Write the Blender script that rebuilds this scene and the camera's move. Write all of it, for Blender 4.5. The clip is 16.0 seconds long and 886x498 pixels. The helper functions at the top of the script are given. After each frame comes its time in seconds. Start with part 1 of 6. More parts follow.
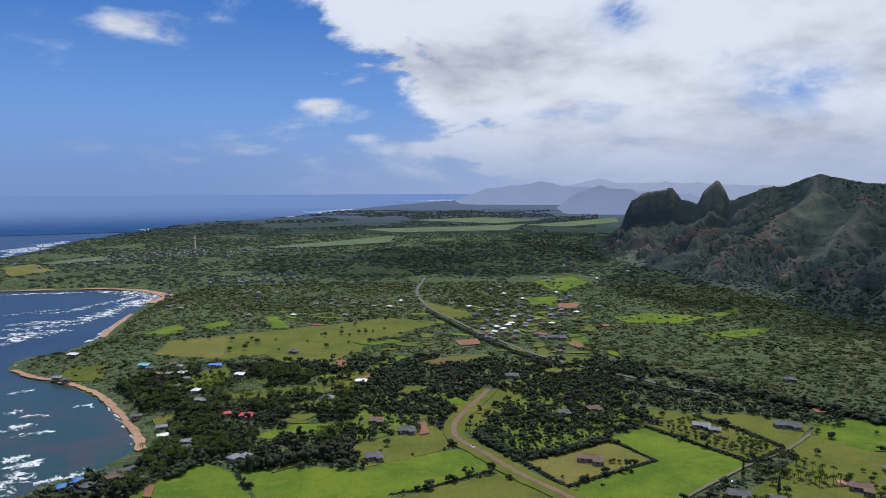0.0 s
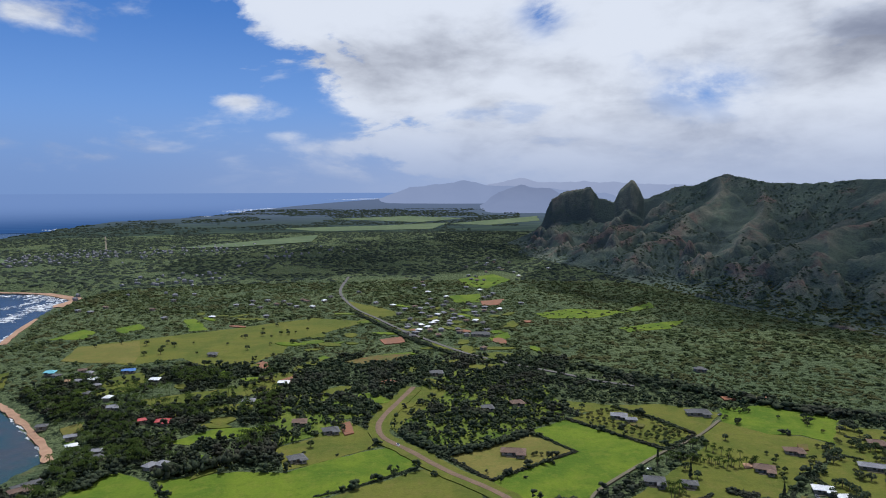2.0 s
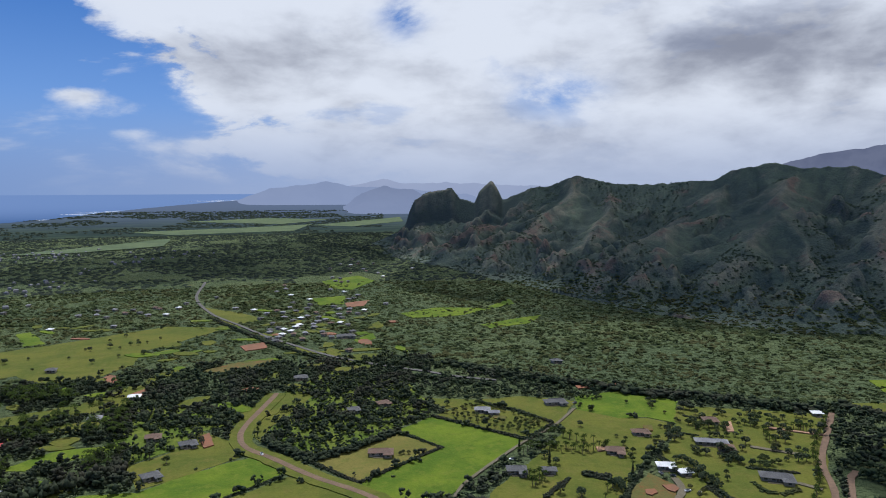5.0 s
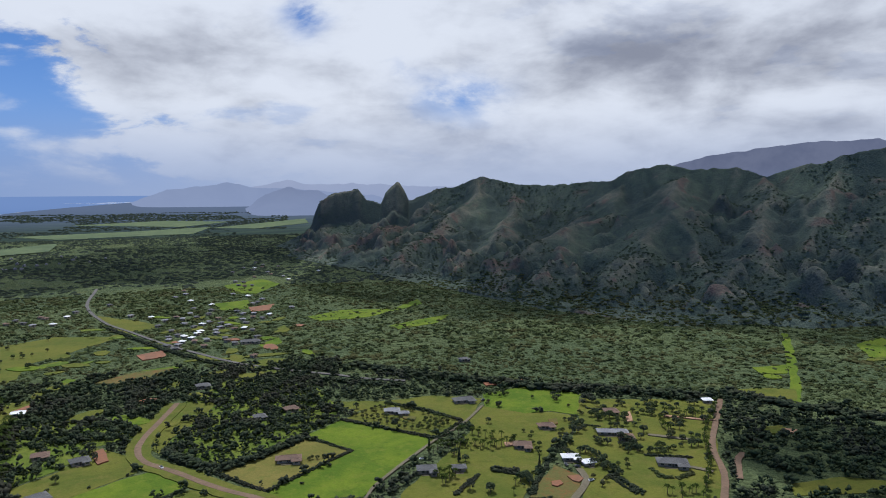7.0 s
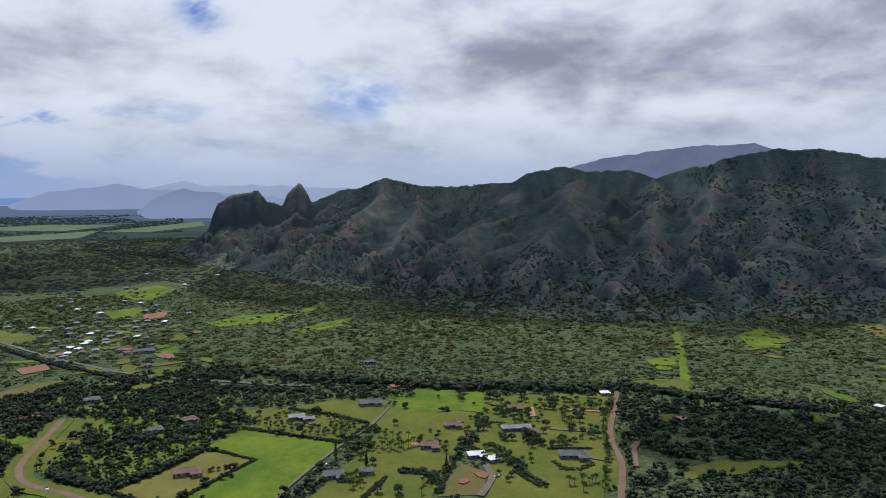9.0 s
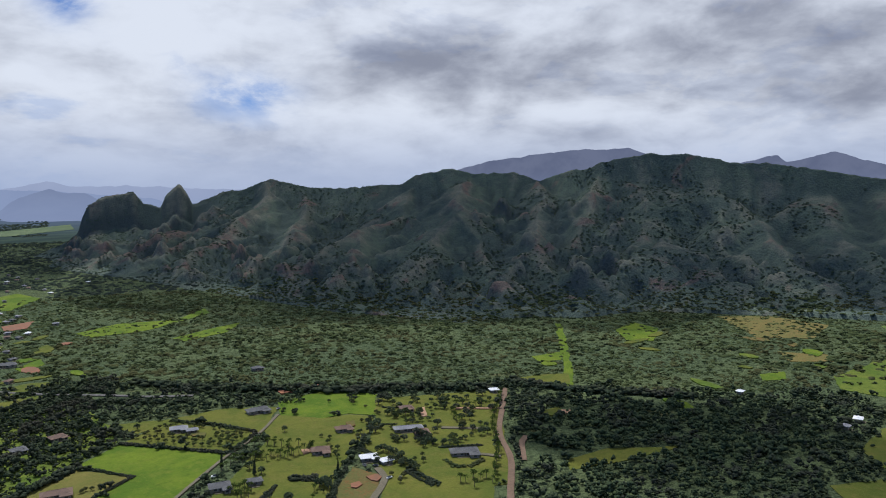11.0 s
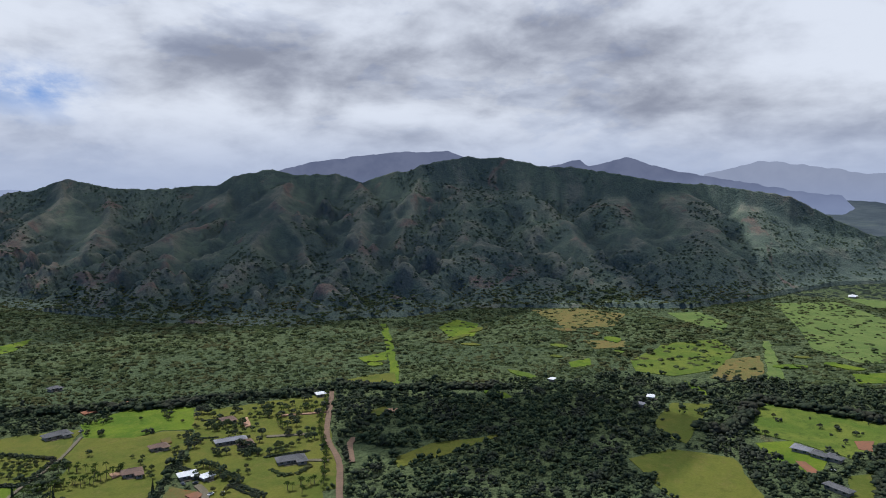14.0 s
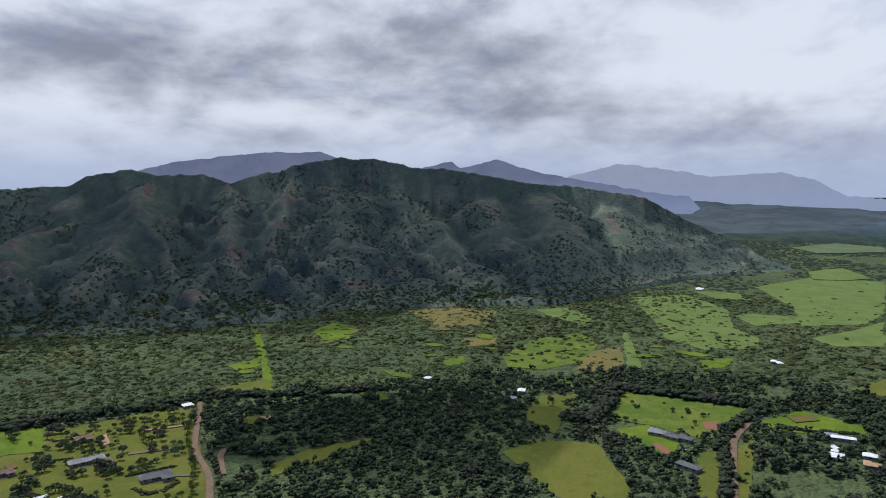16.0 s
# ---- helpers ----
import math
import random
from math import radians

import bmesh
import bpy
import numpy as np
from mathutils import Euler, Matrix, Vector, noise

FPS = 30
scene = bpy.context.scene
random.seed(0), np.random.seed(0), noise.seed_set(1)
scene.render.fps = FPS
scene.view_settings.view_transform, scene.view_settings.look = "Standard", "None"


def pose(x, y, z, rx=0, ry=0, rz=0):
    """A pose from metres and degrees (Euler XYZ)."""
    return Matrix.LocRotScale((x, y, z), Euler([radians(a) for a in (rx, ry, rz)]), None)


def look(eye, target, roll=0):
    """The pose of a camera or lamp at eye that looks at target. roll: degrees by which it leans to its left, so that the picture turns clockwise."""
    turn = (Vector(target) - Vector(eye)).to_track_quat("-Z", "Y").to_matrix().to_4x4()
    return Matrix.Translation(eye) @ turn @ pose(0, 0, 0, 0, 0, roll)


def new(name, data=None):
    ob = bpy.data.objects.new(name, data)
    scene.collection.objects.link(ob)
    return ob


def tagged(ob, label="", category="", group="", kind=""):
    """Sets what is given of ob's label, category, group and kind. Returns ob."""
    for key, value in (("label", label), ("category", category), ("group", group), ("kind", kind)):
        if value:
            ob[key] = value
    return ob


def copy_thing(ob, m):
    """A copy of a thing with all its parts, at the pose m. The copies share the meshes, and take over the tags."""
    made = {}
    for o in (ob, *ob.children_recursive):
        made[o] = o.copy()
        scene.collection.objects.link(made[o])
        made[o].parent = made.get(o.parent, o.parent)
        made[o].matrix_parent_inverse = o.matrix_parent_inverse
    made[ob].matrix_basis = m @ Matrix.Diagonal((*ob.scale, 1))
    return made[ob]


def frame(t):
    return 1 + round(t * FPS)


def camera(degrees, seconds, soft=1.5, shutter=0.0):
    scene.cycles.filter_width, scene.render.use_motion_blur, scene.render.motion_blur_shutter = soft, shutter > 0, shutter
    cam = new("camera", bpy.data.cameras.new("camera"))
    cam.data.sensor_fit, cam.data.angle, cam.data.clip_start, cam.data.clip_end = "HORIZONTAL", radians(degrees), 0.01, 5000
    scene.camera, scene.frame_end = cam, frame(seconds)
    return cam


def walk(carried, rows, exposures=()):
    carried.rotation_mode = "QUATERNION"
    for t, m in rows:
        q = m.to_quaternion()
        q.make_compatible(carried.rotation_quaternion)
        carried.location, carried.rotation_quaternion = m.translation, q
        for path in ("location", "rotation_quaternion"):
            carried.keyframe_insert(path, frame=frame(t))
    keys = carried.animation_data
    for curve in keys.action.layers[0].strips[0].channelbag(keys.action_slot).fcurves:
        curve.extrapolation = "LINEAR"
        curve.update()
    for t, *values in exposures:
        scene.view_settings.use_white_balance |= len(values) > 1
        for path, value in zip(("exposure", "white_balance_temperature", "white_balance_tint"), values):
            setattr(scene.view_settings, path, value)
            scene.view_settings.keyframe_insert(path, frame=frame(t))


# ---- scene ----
cam = camera(65.1, 16.0, soft=1.0)
# seconds, drift of the hovering camera, heading, pitch, roll
PATH = [
    (0, 0.00, 0.00, 190.00, -1.43, -5.01, -0.18),
    (0.5, 0.12, -0.14, 189.89, -2.73, -5.02, -0.20),
    (1, 0.24, -0.26, 189.78, -4.20, -5.05, -0.18),
    (1.5, 0.34, -0.34, 189.67, -6.04, -5.08, -0.17),
    (2, 0.43, -0.39, 189.57, -7.71, -5.12, -0.09),
    (2.5, 0.51, -0.42, 189.48, -9.40, -5.13, -0.07),
    (3, 0.57, -0.43, 189.39, -11.31, -5.13, -0.11),
    (3.5, 0.63, -0.41, 189.31, -13.43, -5.13, -0.11),
    (4, 0.68, -0.38, 189.23, -15.20, -5.09, -0.10),
    (6.5, 0.80, -0.06, 188.94, -24.83, -5.02, -0.19),
    (7, 0.80, 0.02, 188.90, -26.61, -4.99, -0.23),
    (7.5, 0.80, 0.10, 188.86, -28.25, -4.96, -0.25),
    (8, 0.78, 0.18, 188.83, -29.99, -4.95, -0.24),
    (8.5, 0.77, 0.25, 188.81, -32.02, -4.91, -0.23),
    (9, 0.74, 0.31, 188.79, -34.52, -4.90, -0.27),
    (11.5, 0.56, 0.42, 188.79, -45.67, -4.75, -0.15),
    (12, 0.52, 0.39, 188.81, -47.81, -4.71, -0.19),
    (12.5, 0.47, 0.33, 188.83, -50.50, -4.69, -0.14),
    (13, 0.42, 0.23, 188.86, -53.00, -4.71, -0.07),
    (13.5, 0.36, 0.11, 188.90, -55.73, -4.70, -0.05),
    (14, 0.31, -0.04, 188.95, -58.12, -4.70, -0.07),
    (14.5, 0.26, -0.23, 189.00, -60.66, -4.70, -0.08),
    (15, 0.20, -0.46, 189.05, -63.10, -4.69, -0.05),
    (15.5, 0.15, -0.73, 189.12, -65.84, -4.65, -0.08),
    (16, 0.09, -1.04, 189.19, -68.45, -4.61, -0.08),
]
walk(cam, [(t, pose(x, y, z, 90 + p, 0, yaw) @ pose(0, 0, 0, 0, 0, roll)) for t, x, y, z, yaw, p, roll in PATH],
     [(0, 0.0, 5900, 10), (16, 0.0, 5900, 10)])

# ---------------------------------------------------------------- light
SUN_AZ, SUN_EL = 8.0, 64.0          # degrees from +y towards +x, above the horizon
sun_dir = Vector((math.sin(radians(SUN_AZ)) * math.cos(radians(SUN_EL)), math.cos(radians(SUN_AZ)) * math.cos(radians(SUN_EL)), math.sin(radians(SUN_EL))))
sun = new("sun", bpy.data.lights.new("sun", "SUN"))
sun.data.energy, sun.data.angle, sun.data.color = 3.8, radians(0.53), (1.0, 0.95, 0.86)
sun.matrix_world = look((0, 0, 3000), Vector((0, 0, 3000)) - sun_dir)


class Tree:
    """Short-hand for node trees."""

    def __init__(self, tree):
        self.t = tree
        self.t.nodes.clear()

    def n(self, kind, inputs=None, **props):
        nd = self.t.nodes.new(kind)
        for k, v in props.items():
            setattr(nd, k, v)
        for k, v in (inputs or {}).items():
            if isinstance(v, bpy.types.NodeSocket):
                self.t.links.new(v, nd.inputs[k])
            else:
                nd.inputs[k].default_value = v
        return nd

    def m(self, op, a, b=0.0, c=0.0, clamp=False):
        return self.n("ShaderNodeMath", {0: a, 1: b, 2: c}, operation=op, use_clamp=clamp).outputs[0]

    def mix(self, f, a, b):
        nd = self.n("ShaderNodeMix", {0: f, 6: a, 7: b}, data_type="RGBA")
        return nd.outputs[2]

    def ramp(self, f, lo, hi, a=0.0, b=1.0):
        return self.n("ShaderNodeMapRange", {0: f, 1: lo, 2: hi, 3: a, 4: b}, interpolation_type="SMOOTHSTEP").outputs[0]

    def noise(self, vec, scale, detail=4.0, rough=0.55, dist=0.0):
        return self.n("ShaderNodeTexNoise", {"Vector": vec, "Scale": scale, "Detail": detail, "Roughness": rough, "Distortion": dist}).outputs["Fac"]

    def vec(self, x, y, z):
        return self.n("ShaderNodeCombineXYZ", {0: x, 1: y, 2: z}).outputs[0]


def c4(c):
    return (c[0], c[1], c[2], 1.0)


# cloud heaps and gaps: bearing, elevation, half widths, amount
PUFFS = [
    (-22.9, 12.0, 2.1, 1.0, 0.22),
    (-8.2, 6.6, 2.1, 0.7, 0.25),
    (-5.5, 4.1, 1.6, 0.4, 0.22),
    (-14.1, 3.0, 2.8, 0.6, 0.16),
    (-26.4, 3.0, 4.2, 0.8, 0.20),
    (-18.1, 2.2, 2.1, 0.4, 0.15),
    (-9.3, 2.2, 2.8, 0.9, 0.18),
    (-0.6, 3.1, 4.2, 0.7, 0.16),
    (1.7, 6.1, 2.3, 1.2, 0.20),
    (-5.0, 12.2, 2.8, 3.3, 0.20),
    (27.7, 7.4, 4.2, 2.3, -0.16),
    (-19.7, 7.8, 10.3, 2.8, -0.25),
    (88.5, 9.4, 14.0, 5.6, 0.15),
]
# breaks through which blue shows
GAPS = [
    (15.9, 13.7, 1.8, 1.6, 1.60),
    (27.7, 7.4, 3.7, 1.9, 0.60),
    (28.9, 7.5, 2.8, 1.4, 0.40),
    (-8.7, 9.9, 2.8, 2.8, 0.50),
]
# heavier and lighter parts of the cloud
SHADES = [
    (6.8, 10.0, 7.5, 1.9, 0.12),
    (1.3, 13.5, 8.4, 2.3, -0.25),
    (44.4, 10.4, 10.3, 2.2, 0.10),
    (58.9, 11.2, 7.0, 2.8, 0.12),
    (21.9, 12.1, 16.4, 2.8, -0.12),
    (49.7, 10.9, 10.3, 1.6, 0.10),
    (69.0, 11.5, 8.1, 3.7, 0.30),
    (90.4, 10.9, 8.4, 3.7, -0.15),
    (91.0, 4.7, 7.0, 1.9, 0.25),
    (43.4, 10.1, 12.3, 2.5, 0.10),
    (98.3, 8.7, 9.3, 3.7, -0.15),
    (73.8, 6.5, 14.0, 1.2, 0.20),
    (46.7, 6.0, 18.7, 1.4, -0.12),
]
world = bpy.data.worlds.new("world")
scene.world = world
world.use_nodes = True
w = Tree(world.node_tree)
wd = w.n("ShaderNodeTexCoord").outputs["Generated"]
sep = w.n("ShaderNodeSeparateXYZ", {0: wd})
dx, dy, dz = sep.outputs
az = w.m("MULTIPLY", w.m("ARCTAN2", dx, dy), 57.2958)
el = w.m("MULTIPLY", w.m("ARCSINE", dz), 57.2958)
sky = w.n("ShaderNodeTexSky", sky_type="NISHITA", sun_disc=False, sun_elevation=radians(SUN_EL), sun_rotation=radians(SUN_AZ), altitude=100.0, air_density=1.0, dust_density=0.2, ozone_density=2.0).outputs[0]
sky = w.n("ShaderNodeVectorMath", {0: sky, "Scale": 0.09}, operation="SCALE").outputs[0]
deep = w.mix(w.ramp(el, 3.0, 17.0), (0.155, 0.31, 0.66, 1), (0.036, 0.155, 0.49, 1))
sky = w.mix(w.ramp(el, 18.0, 45.0, 0.85, 0.0), sky, deep)


def blob(a, e, sa, se):
    """A soft spot of the sky at a bearing and elevation, in degrees."""
    u = w.m("DIVIDE", w.m("SUBTRACT", az, a), sa)
    q = w.m("DIVIDE", w.m("SUBTRACT", el, e), se)
    return w.m("EXPONENT", w.m("MULTIPLY", w.m("ADD", w.m("MULTIPLY", u, u), w.m("MULTIPLY", q, q)), -1.0))


def total(rows):
    s0 = None
    for *where_, amount in rows:
        v = w.m("MULTIPLY", blob(*where_), amount)
        s0 = v if s0 is None else w.m("ADD", s0, v)
    return s0


# heaped cloud: rounder close to the zenith, flatter towards the horizon
lens = w.vec(w.m("MULTIPLY", dx, 2.6), w.m("MULTIPLY", dy, 2.6), w.m("MULTIPLY", w.m("POWER", w.m("MAXIMUM", dz, 0.0), 0.85), 5.4))
lump = w.noise(lens, 1.9, 10.0, 0.61, 0.25)
billow = w.n("ShaderNodeTexVoronoi", {"Vector": w.n("ShaderNodeVectorMath", {0: lens, 1: w.n("ShaderNodeTexNoise", {"Vector": lens, "Scale": 3.0, "Detail": 4.0}).outputs["Color"]}, operation="ADD").outputs[0], "Scale": 3.2}, feature="SMOOTH_F1").outputs["Distance"]
wide = w.noise(lens, 0.75, 3.0, 0.5)
edge = w.m("ADD", w.m("ADD", az, w.m("MULTIPLY", w.m("SUBTRACT", el, 9.0), 1.1)), w.m("MULTIPLY", w.m("SUBTRACT", lump, 0.5), 26.0))
side = w.ramp(edge, -5.0, 1.5)
puffs = total(PUFFS)
cover = w.m("ADD", w.m("MULTIPLY", side, 0.33), w.m("MULTIPLY", w.m("SUBTRACT", wide, 0.5), 0.35))
cover = w.m("ADD", w.m("ADD", cover, puffs), w.m("MULTIPLY", w.m("SUBTRACT", 0.45, billow), 0.20))
dens = w.m("ADD", lump, cover)
solid = w.m("MAXIMUM", w.ramp(dens, 0.50, 0.78), w.m("MULTIPLY", side, w.ramp(az, 4.0, 30.0, 0.60, 0.93)))
alpha = w.m("SUBTRACT", solid, w.m("MULTIPLY", total(GAPS), w.ramp(lump, 0.62, 0.38)), clamp=True)
lower = w.n("ShaderNodeVectorMath", {0: lens, 1: (-0.04, -0.10, -0.16)}, operation="ADD").outputs[0]
relief = w.m("SUBTRACT", lump, w.noise(lower, 1.9, 5.0, 0.56, 0.25))
fine = w.noise(lens, 4.2, 6.0, 0.52, 0.4)
grey = w.m("ADD", w.m("MULTIPLY", w.noise(lens, 1.1, 6.0, 0.55, 0.3), 1.0), w.m("MULTIPLY", fine, 0.55))
grey = w.m("ADD", w.m("ADD", grey, w.m("MULTIPLY", relief, -0.75)), total(SHADES))
grey = w.m("ADD", grey, w.m("MULTIPLY", w.ramp(az, -5.0, 45.0), 0.10))
dark = w.ramp(grey, 0.62, 1.34)
cloud_col = w.mix(dark, (0.76, 0.77, 0.80, 1), (0.27, 0.28, 0.33, 1))
body = w.mix(alpha, sky, cloud_col)
haze_amt = w.ramp(el, -1.0, 7.5, 0.95, 0.0)
haze_col = w.mix(w.ramp(az, -25.0, 25.0), (0.195, 0.295, 0.520, 1), (0.41, 0.46, 0.59, 1))
body = w.mix(haze_amt, body, haze_col)
body = w.mix(w.ramp(el, -12.0, -8.0), (0.05, 0.07, 0.06, 1), body)
bg = w.n("ShaderNodeBackground", {0: body, 1: 1.0})
out = w.n("ShaderNodeOutputWorld", {0: bg.outputs[0]})

# ---------------------------------------------------------------- materials


def material(name):
    mat = bpy.data.materials.new(name)
    mat.use_nodes = True
    return mat, Tree(mat.node_tree)


def finish(t, colour, rough=0.9, bump=None, strength=0.4, distance=0.5, spec=0.25, metal=0.0):
    ins = {"Base Color": colour, "Roughness": rough, "Metallic": metal, "Specular IOR Level": spec}
    if bump is not None:
        ins["Normal"] = t.n("ShaderNodeBump", {"Height": bump, "Strength": strength, "Distance": distance}).outputs[0]
    b = t.n("ShaderNodeBsdfPrincipled", ins)
    t.n("ShaderNodeOutputMaterial", {0: b.outputs[0]})


def where(t):
    return t.n("ShaderNodeNewGeometry").outputs["Position"]


def grass(name, a, b, c, big=0.012, streak=None):
    """Sward in two greens with dry flecks c; broad patches and fine tufts."""
    mat, t = material(name)
    p = where(t)
    f1 = t.ramp(t.noise(p, big, 5, 0.6, 0.6), 0.36, 0.64)
    col = t.mix(f1, c4(a), c4(b))
    f2 = t.ramp(t.noise(p, big * 5, 6, 0.7), 0.47, 0.70)
    col = t.mix(t.m("MULTIPLY", f2, 0.75), col, c4(c))
    f4 = t.ramp(t.noise(p, 0.13, 5, 0.7), 0.50, 0.68)
    col = t.mix(t.m("MULTIPLY", f4, 0.4), col, c4([v * 0.7 for v in a]))
    f3 = t.noise(p, 0.5, 4, 0.7)
    col = t.mix(t.ramp(f3, 0.25, 0.75, 0.0, 0.35), col, c4([v * 0.55 for v in a]))
    finish(t, col, 0.95, f3, 0.5, 0.6, 0.1)
    return mat


def foliage(name, a, b, c, zone=0.02):
    """Leaf clumps: colour varies from clump to clump and from stand to stand."""
    mat, t = material(name)
    g = t.n("ShaderNodeNewGeometry")
    col = t.mix(g.outputs["Random Per Island"], c4(a), c4(b))
    col = t.mix(t.ramp(t.noise(g.outputs["Position"], zone, 3, 0.6), 0.45, 0.66), col, c4(c))
    f = t.noise(g.outputs["Position"], 1.1, 4, 0.7)
    col = t.mix(t.ramp(f, 0.3, 0.7, 0.0, 0.4), col, c4([v * 0.6 for v in a]))
    nrm = t.n("ShaderNodeBump", {"Height": f, "Strength": 0.6, "Distance": 0.4}).outputs[0]
    d = t.n("ShaderNodeBsdfDiffuse", {0: col, 2: nrm})
    tr = t.n("ShaderNodeBsdfTranslucent", {0: col, 1: nrm})
    m = t.n("ShaderNodeMixShader", {0: 0.45, 1: d.outputs[0], 2: tr.outputs[0]})
    t.n("ShaderNodeOutputMaterial", {0: m.outputs[0]})
    return mat


def plain(name, a, b, scale=0.8, rough=0.85, spec=0.3, metal=0.0, bump=0.3):
    mat, t = material(name)
    p = where(t)
    f = t.noise(p, scale, 6, 0.65)
    f2 = t.noise(p, scale * 0.13, 3, 0.5)
    col = t.mix(t.ramp(t.m("ADD", t.m("MULTIPLY", f, 0.6), t.m("MULTIPLY", f2, 0.4)), 0.35, 0.65), c4(a), c4(b))
    finish(t, col, rough, f, bump, 0.2, spec, metal)
    return mat


M_FIELD = grass("field_grass", (0.070, 0.122, 0.012), (0.130, 0.176, 0.016), (0.150, 0.168, 0.026), 0.022)
M_LAWN = grass("lawn_grass", (0.082, 0.104, 0.018), (0.128, 0.131, 0.024), (0.145, 0.126, 0.034), 0.02)
M_DRY = grass("dry_grass", (0.125, 0.122, 0.030), (0.172, 0.148, 0.042), (0.095, 0.125, 0.022), 0.02)
M_SCRUB = grass("scrub_grass", (0.08, 0.125, 0.018), (0.14, 0.165, 0.028), (0.045, 0.075, 0.015), 0.03)
# far pastures: the air's blue mixed into the grass colours
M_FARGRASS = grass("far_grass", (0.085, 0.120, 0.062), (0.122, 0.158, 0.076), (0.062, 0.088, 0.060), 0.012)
M_PALE = grass("pale_meadow_grass", (0.090, 0.140, 0.036), (0.132, 0.178, 0.048), (0.150, 0.155, 0.056), 0.03)
M_RUST = grass("rust_fern_scrub", (0.120, 0.120, 0.038), (0.165, 0.135, 0.045), (0.190, 0.105, 0.042), 0.03)
M_SOIL = plain("red_soil", (0.23, 0.088, 0.045), (0.15, 0.078, 0.045), 0.4)
M_SOILGRASS = grass("worn_red_grass", (0.095, 0.105, 0.032), (0.135, 0.105, 0.040), (0.20, 0.075, 0.032), 0.03)
M_ROAD = plain("dirt_road", (0.165, 0.105, 0.070), (0.115, 0.075, 0.050), 0.5)
M_DRIVE = plain("drive_gravel", (0.135, 0.115, 0.080), (0.095, 0.082, 0.052), 0.7)
M_ASPHALT = plain("asphalt", (0.07, 0.068, 0.068), (0.11, 0.10, 0.095), 0.4)
M_SAND = plain("beach_sand", (0.36, 0.22, 0.14), (0.25, 0.145, 0.09), 0.15)
M_TREE = foliage("tree_leaves", (0.052, 0.078, 0.052), (0.122, 0.150, 0.076), (0.096, 0.104, 0.078))
M_DARKTREE = foliage("dark_tree_leaves", (0.054, 0.074, 0.052), (0.104, 0.124, 0.072), (0.088, 0.086, 0.066))
M_BUSH = foliage("bush_leaves", (0.074, 0.104, 0.050), (0.134, 0.160, 0.064), (0.134, 0.132, 0.060))
M_WOOD = foliage("wood_leaves", (0.058, 0.090, 0.056), (0.126, 0.162, 0.080), (0.085, 0.092, 0.070), 0.03)
M_PALM = foliage("palm_fronds", (0.035, 0.058, 0.016), (0.075, 0.10, 0.025), (0.045, 0.07, 0.02), 0.1)
# far and slope trees: leaf greens greyed and blued to stand for haze
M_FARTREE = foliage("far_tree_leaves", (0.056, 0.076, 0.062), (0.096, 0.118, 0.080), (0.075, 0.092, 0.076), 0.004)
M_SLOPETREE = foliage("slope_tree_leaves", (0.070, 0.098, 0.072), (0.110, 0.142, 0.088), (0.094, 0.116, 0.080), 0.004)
M_TRUNK = plain("bark", (0.16, 0.12, 0.09), (0.10, 0.08, 0.06), 2.0)
M_WALL = plain("painted_wall", (0.30, 0.27, 0.23), (0.21, 0.19, 0.16), 0.6)
M_GLASS = plain("window_glass", (0.03, 0.04, 0.05), (0.05, 0.06, 0.07), 0.5, 0.1, 0.6)
M_ROOFS = {
    "grey": plain("grey_shingle", (0.15, 0.15, 0.17), (0.24, 0.24, 0.26), 1.2),
    "dark": plain("dark_shingle", (0.07, 0.07, 0.075), (0.12, 0.12, 0.125), 1.2),
    "brown": plain("brown_shingle", (0.16, 0.10, 0.075), (0.11, 0.075, 0.06), 1.2),
    "white": plain("white_metal_roof", (0.72, 0.72, 0.74), (0.55, 0.56, 0.58), 1.0, 0.5),
    "red": plain("red_metal_roof", (0.42, 0.04, 0.045), (0.28, 0.04, 0.04), 1.0, 0.6),
    "blue": plain("blue_metal_roof", (0.04, 0.12, 0.38), (0.05, 0.18, 0.42), 1.0, 0.6),
    "teal": plain("teal_metal_roof", (0.10, 0.34, 0.42), (0.14, 0.40, 0.46), 1.0, 0.6),
    "tan": plain("tan_tile_roof", (0.42, 0.26, 0.15), (0.30, 0.19, 0.12), 1.0),
}


def canopy_cells(t, p, scale):
    """Rounded crowns of low scrub: cell height and a value for each crown."""
    warp = t.n("ShaderNodeTexNoise", {"Vector": p, "Scale": scale * 2.0, "Detail": 3.0}).outputs["Color"]
    q = t.n("ShaderNodeVectorMath", {0: p, 1: t.n("ShaderNodeVectorMath", {0: warp, "Scale": 1.2 / scale * 0.4}, operation="SCALE").outputs[0]}, operation="ADD").outputs[0]
    v = t.n("ShaderNodeTexVoronoi", {"Vector": q, "Scale": scale})
    return v.outputs["Distance"], t.n("ShaderNodeSeparateXYZ", {0: v.outputs["Color"]}).outputs[0]


